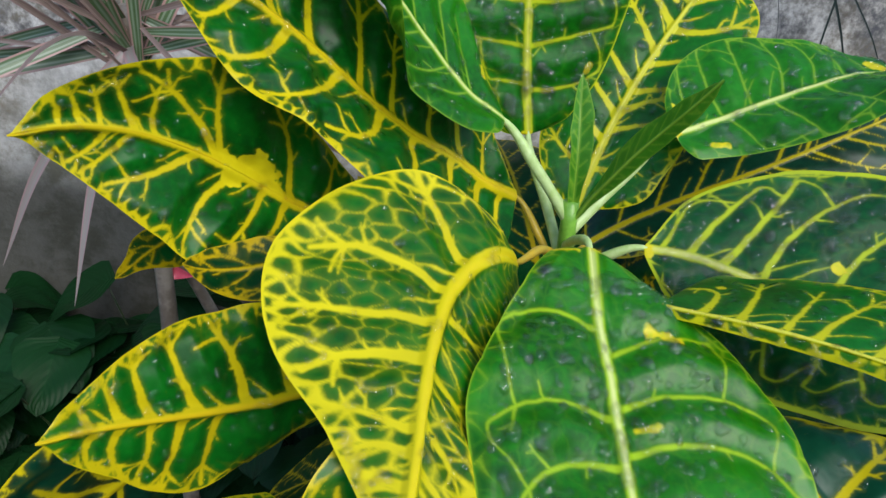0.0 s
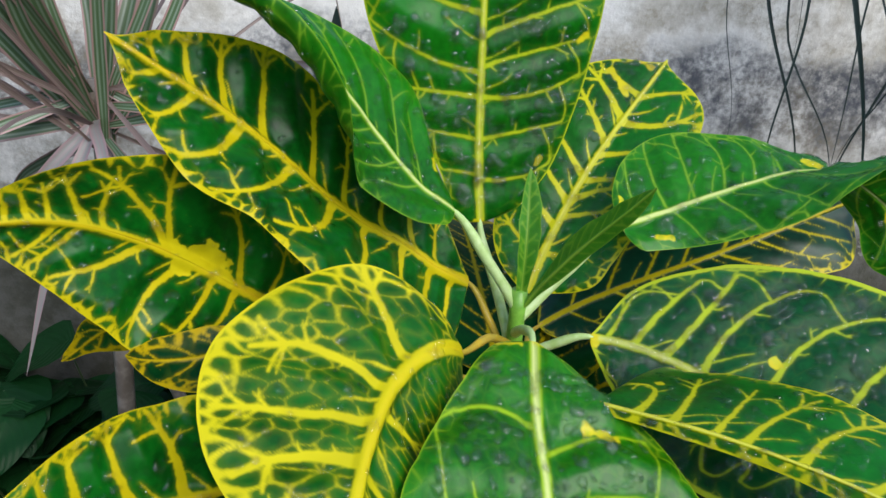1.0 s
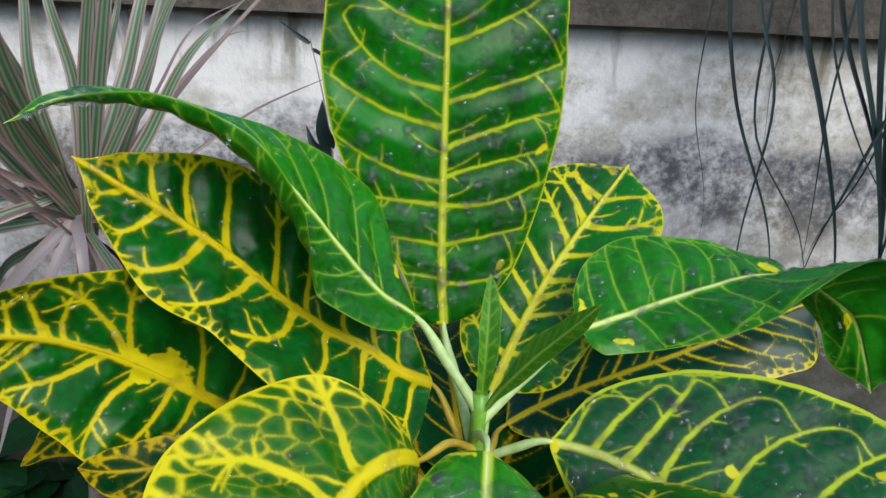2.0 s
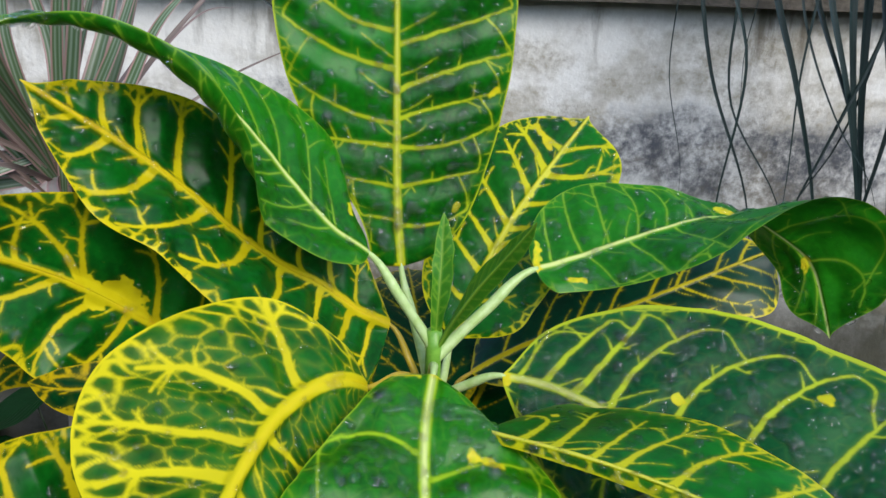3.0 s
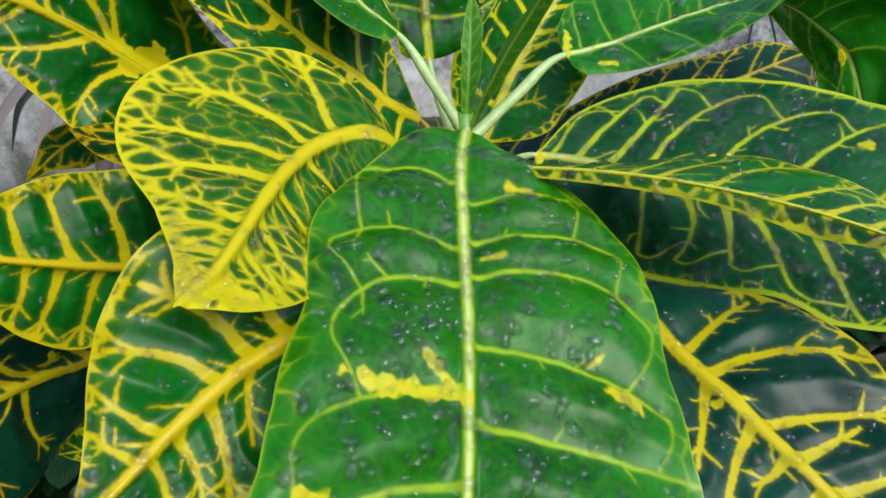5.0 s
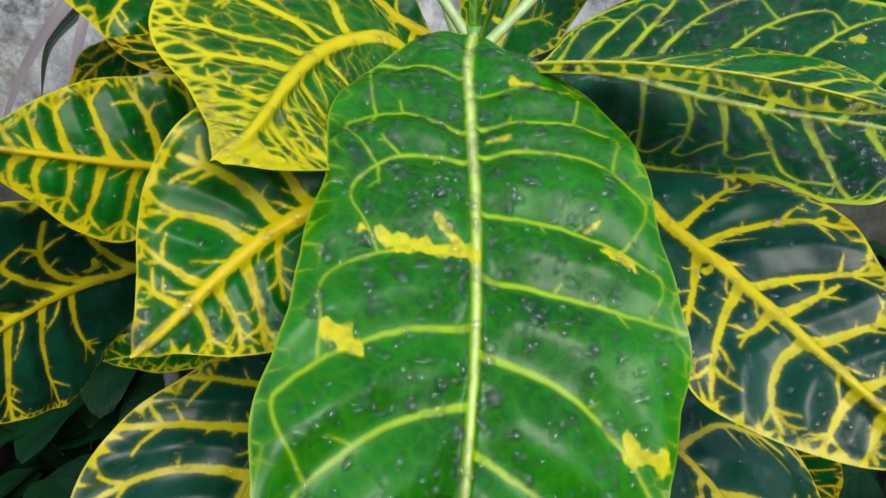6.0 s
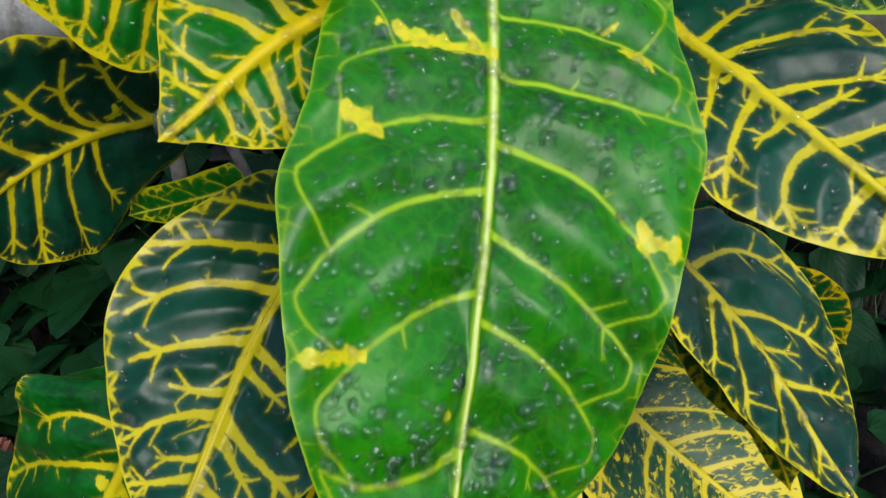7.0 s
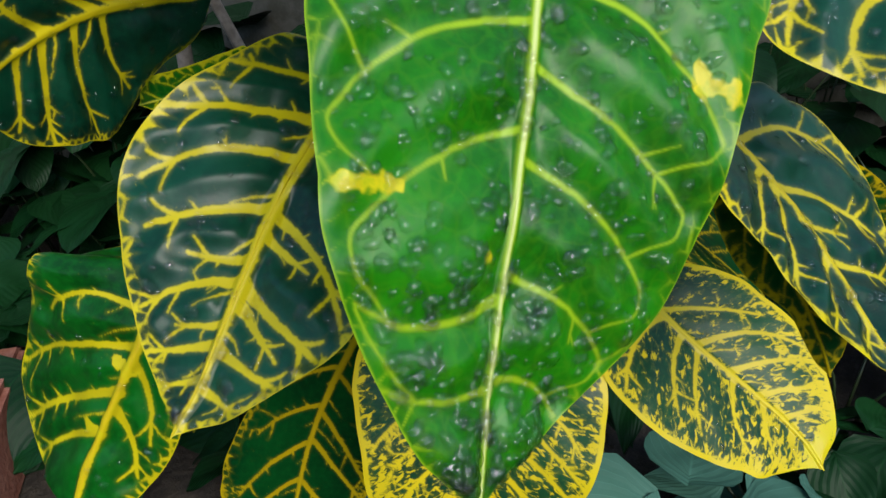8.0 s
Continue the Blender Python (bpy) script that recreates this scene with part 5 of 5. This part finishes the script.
# ---- raindrops ----
def drop_mesh(name, spots):
    """Low domes of water, each at a place with a normal, a radius and a stretch."""
    v, f = [], []
    for p, n, r, stretch, spin in spots:
        n = Vector(n)
        sides, rings = (12, 4) if r > 0.0007 else (8, 3)
        a = n.orthogonal().normalized()
        a.rotate(Matrix.Rotation(spin, 3, n))
        b = n.cross(a)
        o = len(v)
        bend = radians(66)
        big = r / math.sin(bend)
        for j in range(rings + 1):
            e = bend * (1 - j / (rings + 0.6))
            for k in range(sides):
                w = 2 * math.pi * k / sides
                rr = big * math.sin(e) * (1 + 0.13 * math.sin(3 * w + spin) + 0.13 * math.sin(2 * w + 3 * spin))
                v.append(Vector(p) + a * (rr * stretch * math.cos(w)) + b * (rr * math.sin(w)) + n * (big * (math.cos(e) - math.cos(bend)) - 0.00008))
        v.append(Vector(p) + n * (big * (1 - math.cos(bend)) - 0.00008))
        for j in range(rings):
            for k in range(sides):
                m = (k + 1) % sides
                f.append((o + j * sides + k, o + j * sides + m, o + (j + 1) * sides + m, o + (j + 1) * sides + k))
        top = o + (rings + 1) * sides
        for k in range(sides):
            f.append((o + rings * sides + k, o + rings * sides + (k + 1) % sides, top))
    return mesh_of(name, v, f, water)


def rain(key, count, label, lo=0.06, hi=0.96, size=1.0, facing=1):
    rng = random.Random(key + "rain")
    pos = LEAVES[key][1]
    nu, n1, _ = pos.shape
    spots = []
    while len(spots) < count:
        i, k = int(nu * rng.uniform(lo, hi)), int(n1 * rng.uniform(0.05, 0.95))
        i, k = min(max(i, 1), nu - 2), min(max(k, 1), n1 - 2)
        if noise.noise((i * 0.05, k * 0.06, len(key) + ord(key[0]))) < rng.uniform(-0.55, 0.35):
            continue
        du, dv = Vector(pos[i + 1, k] - pos[i - 1, k]), Vector(pos[i, k + 1] - pos[i, k - 1])
        n = du.cross(dv)
        if n.length < 1e-12:
            continue
        n.normalize()
        if n.dot(Vector(LEAVES[key][7][i])) < 0:
            n.negate()
        r = 0.001 * size * min(1.5, (0.50 + 0.26 * i / nu) * math.exp(abs(rng.gauss(0, 0.75))))
        p = Vector(pos[i, k]) + du * rng.uniform(-0.25, 0.25) + dv * rng.uniform(-0.25, 0.25)
        spin = rng.uniform(0, 6.28)
        spots.append((p, n, r, rng.uniform(1.0, 1.5), spin))
        # now and then a few run together
        if r > 0.0009 and rng.random() < 0.35:
            for _ in range(rng.randint(1, 3)):
                spots.append((p + 1.3 * r * (du.normalized() * rng.uniform(-1, 1) + dv.normalized() * rng.uniform(-1, 1)), n, r * rng.uniform(0.5, 0.9), rng.uniform(1, 1.7), rng.uniform(0, 6.28)))
    tagged(new("water_drops", drop_mesh("water_drops", spots)), label, "water", kind="stuff")


for key, count, size, label in (("A", 1350, 1.22, "raindrops beaded on the large green leaf"), ("I", 950, 1.4, "raindrops on the broad blue-green leaf"),
                                ("F", 900, 1.4, "raindrops on the upright leaf"), ("H", 420, 1.3, "small raindrops on the drooping leaf"),
                                ("E", 200, 1.1, "raindrops on the arching leaf"), ("G", 260, 1.25, "raindrops on the golden-tipped leaf"),
                                ("B", 220, 1.0, "raindrops on the yellow mottled leaf"), ("C", 200, 1.0, "raindrops on the long dark leaf"),
                                ("D", 160, 1.0, "raindrops on the patched leaf"), ("J", 180, 0.9, "raindrops on the folded leaf"),
                                ("M", 180, 1.1, "raindrops on the dark blue-green leaf"), ("S", 200, 1.0, "raindrops on the broad-veined leaf"),
                                ("R", 150, 1.0, "raindrops on a low dark leaf"), ("L", 130, 1.0, "raindrops on the pointed leaf"),
                                ("K1", 110, 1.0, "raindrops on a dark side leaf"), ("K2", 160, 1.0, "raindrops on a dark side leaf"),
                                ("N", 40, 1.0, "raindrops on a low side leaf"), ("Q", 30, 1.0, "raindrops on the yellow-tipped leaf")):
    rain(key, int(1.6 * count), label, size=1.3 * size)


stalk_dark = stalk_material("dark green stalk", (0.02, 0.04, 0.015), (0.04, 0.06, 0.02), 60)


# ---- dracaena with striped strap leaves, on a bare trunk ----
def striped_material(name, centre, edge, stripe):
    m, nt, p = nodes_of(name)
    flat = attr(nt, "flat").outputs["Vector"]
    sep = nt.nodes.new("ShaderNodeSeparateXYZ")
    nt.links.new(flat, sep.inputs[0])
    x = calc(nt, "ABSOLUTE", sep.outputs["Y"])
    n = noise_tex(nt, flat, 14, 3)
    x = calc(nt, "MULTIPLY_ADD", n, 0.25, calc(nt, "ADD", x, -0.12))
    col = blend(nt, step(nt, x, 0.12, 0.28), centre, stripe)
    col = blend(nt, step(nt, x, 0.40, 0.52), col, centre)
    col = blend(nt, step(nt, x, 0.66, 0.80), col, edge)
    rnd = nt.nodes.new("ShaderNodeObjectInfo").outputs["Random"]
    col = blend(nt, calc(nt, "MULTIPLY", rnd, 0.6), col, tuple(0.4 * c for c in centre))
    nt.links.new(col, p.inputs["Base Color"])
    p.inputs["Roughness"].default_value = 0.4
    return m


striped_mat = striped_material("green strap with pink edges", (0.07, 0.13, 0.05), (0.40, 0.24, 0.22), (0.21, 0.28, 0.19))
straw_mat = striped_material("faded brown pink strap", (0.20, 0.14, 0.12), (0.28, 0.19, 0.17), (0.26, 0.20, 0.16))
pale_strap_mat = striped_material("pale pink grey strap", (0.27, 0.22, 0.21), (0.33, 0.21, 0.21), (0.24, 0.25, 0.22))
blue_strap_mat = striped_material("dark blue green strap", (0.006, 0.018, 0.015), (0.012, 0.028, 0.024), (0.008, 0.022, 0.019))


def strap_mesh(points, width, material, keel=0.25, n=26):
    """A long tapering leaf with a shallow keel."""
    c = glide(points, n)
    t = np.gradient(c, axis=0)
    t /= np.linalg.norm(t, axis=1)[:, None]
    s = np.cross(t, (0.15, -0.95, 0.25))
    s /= np.linalg.norm(s, axis=1)[:, None]
    m = np.cross(s, t)
    v, f, flat = [], [], []
    for i in range(n):
        u = i / (n - 1)
        w = 0.0005 * width * min(1, 0.55 + u * 3) * (1 - u**2.2) + 0.0001
        for k in range(5):
            x = k / 2 - 1
            v.append(c[i] + w * x * s[i] + keel * w * abs(x) * m[i])
            flat.append((u, x, width))
    for i in range(n - 1):
        for k in range(4):
            f.append((i * 5 + k, i * 5 + k + 1, (i + 1) * 5 + k + 1, (i + 1) * 5 + k))
    me = mesh_of("strap_leaf", v, f, material)
    at = me.attributes.new("flat", "FLOAT_VECTOR", "POINT")
    at.data.foreach_set("vector", np.array(flat, np.float32).reshape(-1))
    return me


dracaena = thing("dracaena_plant", "dracaena with narrow pink-edged green leaves on a grey trunk", "plant", (-0.205, 0.49, 0))
part("trunk", tube("trunk", [(0.0, 0, -0.02), (0.008, 0, 0.2), (0.02, 0, 0.36), (0.032, 0, 0.56)], (0.008, 0.007, 0.0065, 0.006), stalk_wood, 40, 12), dracaena, "ringed grey trunk")
part("trunk", tube("trunk", [(0.05, 0.03, -0.02), (0.07, 0.03, 0.2), (0.03, 0.02, 0.36), (0.02, 0.0, 0.42)], (0.006, 0.0055, 0.005, 0.004), stalk_wood, 30, 10), dracaena, "thin leaning grey branch")
rngd = random.Random(11)
for i in range(58):
    az = rngd.uniform(0, 2 * math.pi)
    el = radians(rngd.choice((80, 72, 64, 55, 45, 35, 22, 8, -10, -25)) + rngd.uniform(-6, 6))
    ln = rngd.uniform(0.20, 0.36)
    foot = np.array((0.03 + 0.006 * math.cos(az), 0.006 * math.sin(az), 0.515 + 0.04 * rngd.random()))
    d = np.array((math.cos(az) * math.cos(el), math.sin(az) * math.cos(el) * 0.75, math.sin(el)))
    bow = np.array((rngd.uniform(-0.012, 0.012), rngd.uniform(-0.012, 0.012), rngd.uniform(-0.008, 0.012)))
    droop = rngd.uniform(0.0, 0.09) * (1 - abs(math.sin(el)) * 0.7)
    pts = [foot, foot + d * ln * 0.35 + np.array((0, 0, -0.01 * droop)), foot + d * ln * 0.7 + bow + np.array((0, 0, -0.35 * droop)), foot + d * ln + np.array((0, 0, -droop))]
    old = el < radians(50) and rngd.random() < 0.6
    part("strap_leaf", strap_mesh(pts, rngd.uniform(2.5, 4.5) if old else rngd.uniform(7.5, 13), straw_mat if old else striped_mat), dracaena)
for mid, low, w in (((-0.026, -0.04, 0.469), (-0.058, -0.06, 0.405), 8.5), ((0.003, -0.04, 0.455), (-0.013, -0.07, 0.380), 7.5), ((0.045, -0.04, 0.528), (0.05, -0.06, 0.45), 8.0)):
    part("strap_leaf", strap_mesh([(0.03, -0.003, 0.535), ((0.03 + mid[0]) / 2, -0.026, (0.54 + mid[2]) / 2), mid, low], w, pale_strap_mat), dracaena)

# ---- dark strap leaves that hang in front of the wall ----
hanging = thing("hanging_strap_plant", "long dark blue-green strap leaves hanging down before the wall", "plant", (0.45, 0.62, 0.95))
STRAPS = [
    (0.286, 0.680, 0.285, 0.611, 0.307, 0.516, 1.5), (0.311, 0.681, 0.328, 0.613, 0.381, 0.489, 4.6), (0.323, 0.681, 0.341, 0.637, 0.337, 0.498, 3.6),
    (0.339, 0.682, 0.343, 0.590, 0.404, 0.490, 3.1), (0.359, 0.669, 0.354, 0.628, 0.357, 0.578, 1.5), (0.370, 0.683, 0.401, 0.606, 0.441, 0.485, 7.7),
    (0.394, 0.684, 0.390, 0.615, 0.394, 0.526, 3.1), (0.403, 0.684, 0.437, 0.593, 0.468, 0.481, 7.2)]
STRAPS += [
    (0.459, 0.660, 0.426, 0.553, 0.403, 0.484, 5.6), (0.412, 0.685, 0.457, 0.594, 0.491, 0.524, 7.2), (0.431, 0.686, 0.455, 0.569, 0.479, 0.476, 8.7),
    (0.450, 0.686, 0.462, 0.594, 0.484, 0.476, 10.3), (0.385, 0.657, 0.432, 0.568, 0.473, 0.513, 3.1), (0.474, 0.669, 0.448, 0.543, 0.422, 0.493, 4.1),
    (0.462, 0.687, 0.487, 0.595, 0.510, 0.477, 10.3), (0.484, 0.688, 0.497, 0.595, 0.537, 0.478, 9.2), (0.472, 0.688, 0.478, 0.59, 0.468, 0.48, 8.0), (0.495, 0.69, 0.49, 0.6, 0.502, 0.47, 9.0),
    (0.505, 0.69, 0.515, 0.6, 0.525, 0.47, 11.0), (0.52, 0.69, 0.528, 0.6, 0.55, 0.47, 10.0), (0.478, 0.69, 0.505, 0.6, 0.520, 0.50, 6.0)]
part("stem", tube("stem", [(0.02, 0.25, -0.20), (0.02, 0.2, -0.05), (0.01, 0.1, 0.03), (0.0, 0.0, 0.0)], (0.012, 0.012, 0.011, 0.009), stalk_dark, 20, 10), hanging, "dark arching stem")
for x0, z0, x1, z1, x2, z2, w in STRAPS:
    y = rngd.uniform(-0.03, 0.03)
    k = 1.0 if w < 2 else 1.35
    pts = [(x0 + 0.25 * (0.45 - x0) - 0.45, y, 0.0), (x0 - 0.45, y, z0 - 0.95), (x1 - 0.45, y, z1 - 0.95), (x2 - 0.45, y, z2 - 0.95), (x2 + (x2 - x1) * (k - 1) - 0.45, y, z2 + (z2 - z1) * (k - 0.6) - 0.95)]
    part("strap_leaf", strap_mesh(pts, 1.15 * w, blue_strap_mat, 0.35, 34), hanging)

# ---- a dark sprig against the wall ----
sprig = thing("wall_sprig", "small dark sprig with pointed leaves against the wall", "plant", (-0.036, 0.72, 0.0))
part("stalk", tube("stalk", [(0.02, 0, -0.01), (0.01, 0, 0.3), (0.002, 0, 0.552), (-0.006, 0, 0.60), (-0.018, 0.01, 0.645)], (0.002, 0.0018, 0.0012, 0.0006), stalk_wood, 24, 8), sprig)
for pts, w in (([(0.002, 0, 0.54), (-0.004, -0.01, 0.56), (-0.004, -0.012, 0.59)], 16), ([(0.004, 0, 0.535), (-0.012, -0.01, 0.545), (-0.02, -0.01, 0.565)], 10),
               ([(-0.018, 0.01, 0.64), (-0.03, 0.005, 0.648), (-0.045, 0, 0.66)], 5), ([(-0.016, 0.01, 0.635), (-0.005, 0.0, 0.630), (0.006, 0, 0.618)], 4)):
    part("leaf", strap_mesh(pts, w, blue_strap_mat, 0.2, 14), sprig)


# ---- low broad-leaved plants on the soil ----
def ground_leaf_material(name, a, b):
    m, nt, p = nodes_of(name)
    flat = attr(nt, "flat").outputs["Vector"]
    sep = nt.nodes.new("ShaderNodeSeparateXYZ")
    nt.links.new(flat, sep.inputs[0])
    rnd = nt.nodes.new("ShaderNodeObjectInfo").outputs["Random"]
    n = noise_tex(nt, flat, 5, 4)
    col = blend(nt, calc(nt, "MULTIPLY_ADD", rnd, 0.6, calc(nt, "MULTIPLY", n, 0.5)), a, b)
    x = calc(nt, "ABSOLUTE", sep.outputs["Y"])
    rib = calc(nt, "ADD", calc(nt, "MULTIPLY", sep.outputs["X"], 7.0), calc(nt, "MULTIPLY", x, -4.0))
    rib = calc(nt, "ABSOLUTE", calc(nt, "SUBTRACT", calc(nt, "FRACT", rib), 0.5))
    line = calc(nt, "MAXIMUM", step(nt, rib, 0.06, 0.0), step(nt, x, 0.05, 0.0))
    col = blend(nt, calc(nt, "MULTIPLY", line, 0.3), col, tuple(1.6 * c for c in b))
    nt.links.new(col, p.inputs["Base Color"])
    p.inputs["Roughness"].default_value = 0.45
    p.inputs["Specular IOR Level"].default_value = 0.12
    bump(nt, p, calc(nt, "MULTIPLY", rib, 1.0), 0.001, 0.5)
    return m


# green taken almost to black, so the shade near the soil is painted in
ground_leaf_shade_mat = ground_leaf_material("shade-darkened green ground leaf", (0.002, 0.013, 0.004), (0.006, 0.042, 0.009))
mint_leaf_mat = ground_leaf_material("pale blue green ground leaf", (0.03, 0.09, 0.06), (0.07, 0.18, 0.13))


def ground_leaf_mesh(kind):
    v, f, flat = [], [], []
    nu, nv = 12, 9
    for i in range(nu):
        u = i / (nu - 1)
        w = (0.62 * math.sqrt(max(0, 1 - (1 - min(1, u / 0.22)) ** 2)) * (1 - max(0, u - 0.3) / 0.7) ** (0.55 if kind == 0 else 0.9)) * (0.8 if kind == 0 else 0.5)
        for k in range(nv):
            x = k / (nv - 1) * 2 - 1
            back = -0.16 * max(0, 1 - u * 3) * abs(x) if kind == 0 else 0
            z = 0.16 * abs(x) * w - 0.22 * u * u + 0.02 * math.sin(9 * u + 4 * x)
            v.append((u + back, x * w, z))
            flat.append((u, x, kind))
    for i in range(nu - 1):
        for k in range(nv - 1):
            f.append((i * nv + k, i * nv + k + 1, (i + 1) * nv + k + 1, (i + 1) * nv + k))
    me = mesh_of("leaf", v, f)
    at = me.attributes.new("flat", "FLOAT_VECTOR", "POINT")
    at.data.foreach_set("vector", np.array(flat, np.float32).reshape(-1))
    return me


GROUND_LEAVES = []
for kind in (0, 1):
    for mt in (ground_leaf_shade_mat, mint_leaf_mat):
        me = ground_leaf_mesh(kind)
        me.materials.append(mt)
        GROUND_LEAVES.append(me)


def ground_plant(x, y, height, spread, leaves, kind, pale, seed):
    rng = random.Random(seed)
    words = "pale blue-green" if pale else "dark green"
    pl = thing("ground_plant", f"low {words} {'rounded-leaved' if kind == 0 else 'pointed-leaved'} plant on the soil", "plant", (x, y, 0), group="low plants under the croton")
    for _ in range(leaves):
        az, r = rng.uniform(0, 6.283), spread * math.sqrt(rng.random())
        z = height * rng.uniform(0.45, 1.0) * (1 - 0.35 * r / spread)
        p = Vector((r * math.cos(az), r * math.sin(az), z))
        size = rng.uniform(0.045, 0.085) if kind == 0 else rng.uniform(0.05, 0.1)
        lf = part("leaf", GROUND_LEAVES[2 * kind + (1 if pale else 0)], pl)
        lf.matrix_basis = Matrix.Translation(p) @ Euler((rng.uniform(-0.35, 0.35), rng.uniform(0.0, 0.55), az + rng.uniform(-0.7, 0.7))).to_matrix().to_4x4() @ Matrix.Scale(size, 4)
        if rng.random() < 0.5:
            part("stalk", tube("stalk", [(0.25 * p.x, 0.25 * p.y, -0.005), (0.5 * p.x, 0.5 * p.y, 0.6 * z), tuple(p)], (0.0016, 0.0012, 0.001), stalk_dark, 8, 6), pl)
    return pl


spots = [(-0.50, 0.70, 0.27, 0.10), (-0.40, 0.68, 0.27, 0.10), (-0.30, 0.70, 0.29, 0.09), (-0.46, 0.62, 0.24, 0.09), (-0.36, 0.62, 0.25, 0.09), (-0.24, 0.68, 0.30, 0.08), (-0.22, 0.66, 0.16, 0.09), (-0.45, 0.56, 0.13, 0.10), (-0.34, 0.54, 0.13, 0.09),
         (-0.24, 0.52, 0.12, 0.09), (-0.42, 0.44, 0.11, 0.09), (-0.32, 0.40, 0.11, 0.08), (-0.14, 0.58, 0.15, 0.09), (-0.12, 0.44, 0.12, 0.09), (-0.58, 0.60, 0.16, 0.10),
         (-0.22, 0.32, 0.09, 0.07), (-0.10, 0.30, 0.08, 0.07), (0.36, 0.34, 0.11, 0.09), (0.46, 0.46, 0.13, 0.10), (0.34, 0.50, 0.14, 0.09), (0.52, 0.60, 0.16, 0.10),
         (0.42, 0.66, 0.17, 0.09), (0.56, 0.70, 0.20, 0.10), (0.26, 0.60, 0.14, 0.09), (0.12, 0.62, 0.14, 0.10), (0.0, 0.64, 0.15, 0.10), (0.40, 0.24, 0.08, 0.08),
         (0.30, 0.26, 0.08, 0.05), (0.0, 0.40, 0.10, 0.09), (0.16, 0.44, 0.10, 0.09), (0.66, 0.66, 0.2, 0.1), (-0.68, 0.7, 0.2, 0.1)]
spots += [(-0.20, 0.72, 0.30, 0.09), (-0.08, 0.72, 0.30, 0.10), (0.04, 0.72, 0.28, 0.10), (0.16, 0.72, 0.26, 0.10), (0.28, 0.70, 0.24, 0.09), (-0.12, 0.66, 0.24, 0.08), (0.02, 0.56, 0.22, 0.09), (-0.28, 0.60, 0.20, 0.08), (0.46, 0.72, 0.26, 0.09), (0.2, 0.54, 0.2, 0.08), (-0.16, 0.50, 0.18, 0.07), (-0.10, 0.57, 0.36, 0.08), (-0.16, 0.61, 0.34, 0.08), (-0.04, 0.52, 0.30, 0.07), (-0.23, 0.60, 0.29, 0.08), (0.05, 0.60, 0.34, 0.08), (0.22, 0.64, 0.34, 0.09), (0.36, 0.66, 0.30, 0.09)]
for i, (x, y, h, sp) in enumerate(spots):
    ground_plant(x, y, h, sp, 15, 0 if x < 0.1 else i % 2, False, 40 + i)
for i, (x, y, h, sp) in enumerate(((0.19, 0.215, 0.095, 0.05), (0.255, 0.20, 0.09, 0.05), (-0.02, 0.26, 0.07, 0.05))):
    ground_plant(x, y, h, sp, 9, i % 2, True, 90 + i)

# ---- a pink petal, and brick edging ----
petal = thing("pink_petal", "bright pink petal on a low plant", "flower", (-0.181, 0.5, 0.36))
part("petal", strap_mesh([(-0.012, 0, 0.004), (0.0, -0.004, 0.003), (0.014, 0, -0.004)], 14, stalk_material("bright pink petal", (0.65, 0.06, 0.12), (0.75, 0.12, 0.18), 80), 0.3, 12), petal)
part("stalk", tube("stalk", [(-0.012, 0, 0.004), (-0.02, 0.03, -0.15), (-0.03, 0.05, -0.37)], (0.001, 0.0014, 0.0018), stalk_dark, 12, 6), petal)
edging = tagged(new("brick_edging"), "weathered red brick beside the bed", "brick", kind="structure")
brick_me = box("brick", (-0.05, -0.105, -0.02), (0.05, 0.105, 0.055), brick_mat, 0.005)
for i in range(1):
    b = part("brick", brick_me, edging)
    b.matrix_basis = pose(-0.382, 0.262, 0.012, 0, 1.5, 14)

# ---- plain unseen walls, added behind the camera and at its sides to shape sky light and sheen ----
added_wall_mat = rough_material("grey render of the added walls", (0.13, 0.125, 0.11), (0.20, 0.19, 0.165), 6)
tagged(new("wall_south", box("wall_south", (-3.2, -2.7, -0.05), (3.2, -2.5, 1.2), added_wall_mat, 0.01)), "added grey wall, out of view", "wall", kind="structure")
tagged(new("wall_west", box("wall_west", (-3.2, -2.498, -0.05), (-3.004, 0.798, 1.2), added_wall_mat, 0.01)), "added grey wall, out of view", "wall", kind="structure")
tagged(new("wall_east", box("wall_east", (3.004, -2.498, -0.05), (3.2, 0.798, 1.2), added_wall_mat, 0.01)), "added grey wall, out of view", "wall", kind="structure")
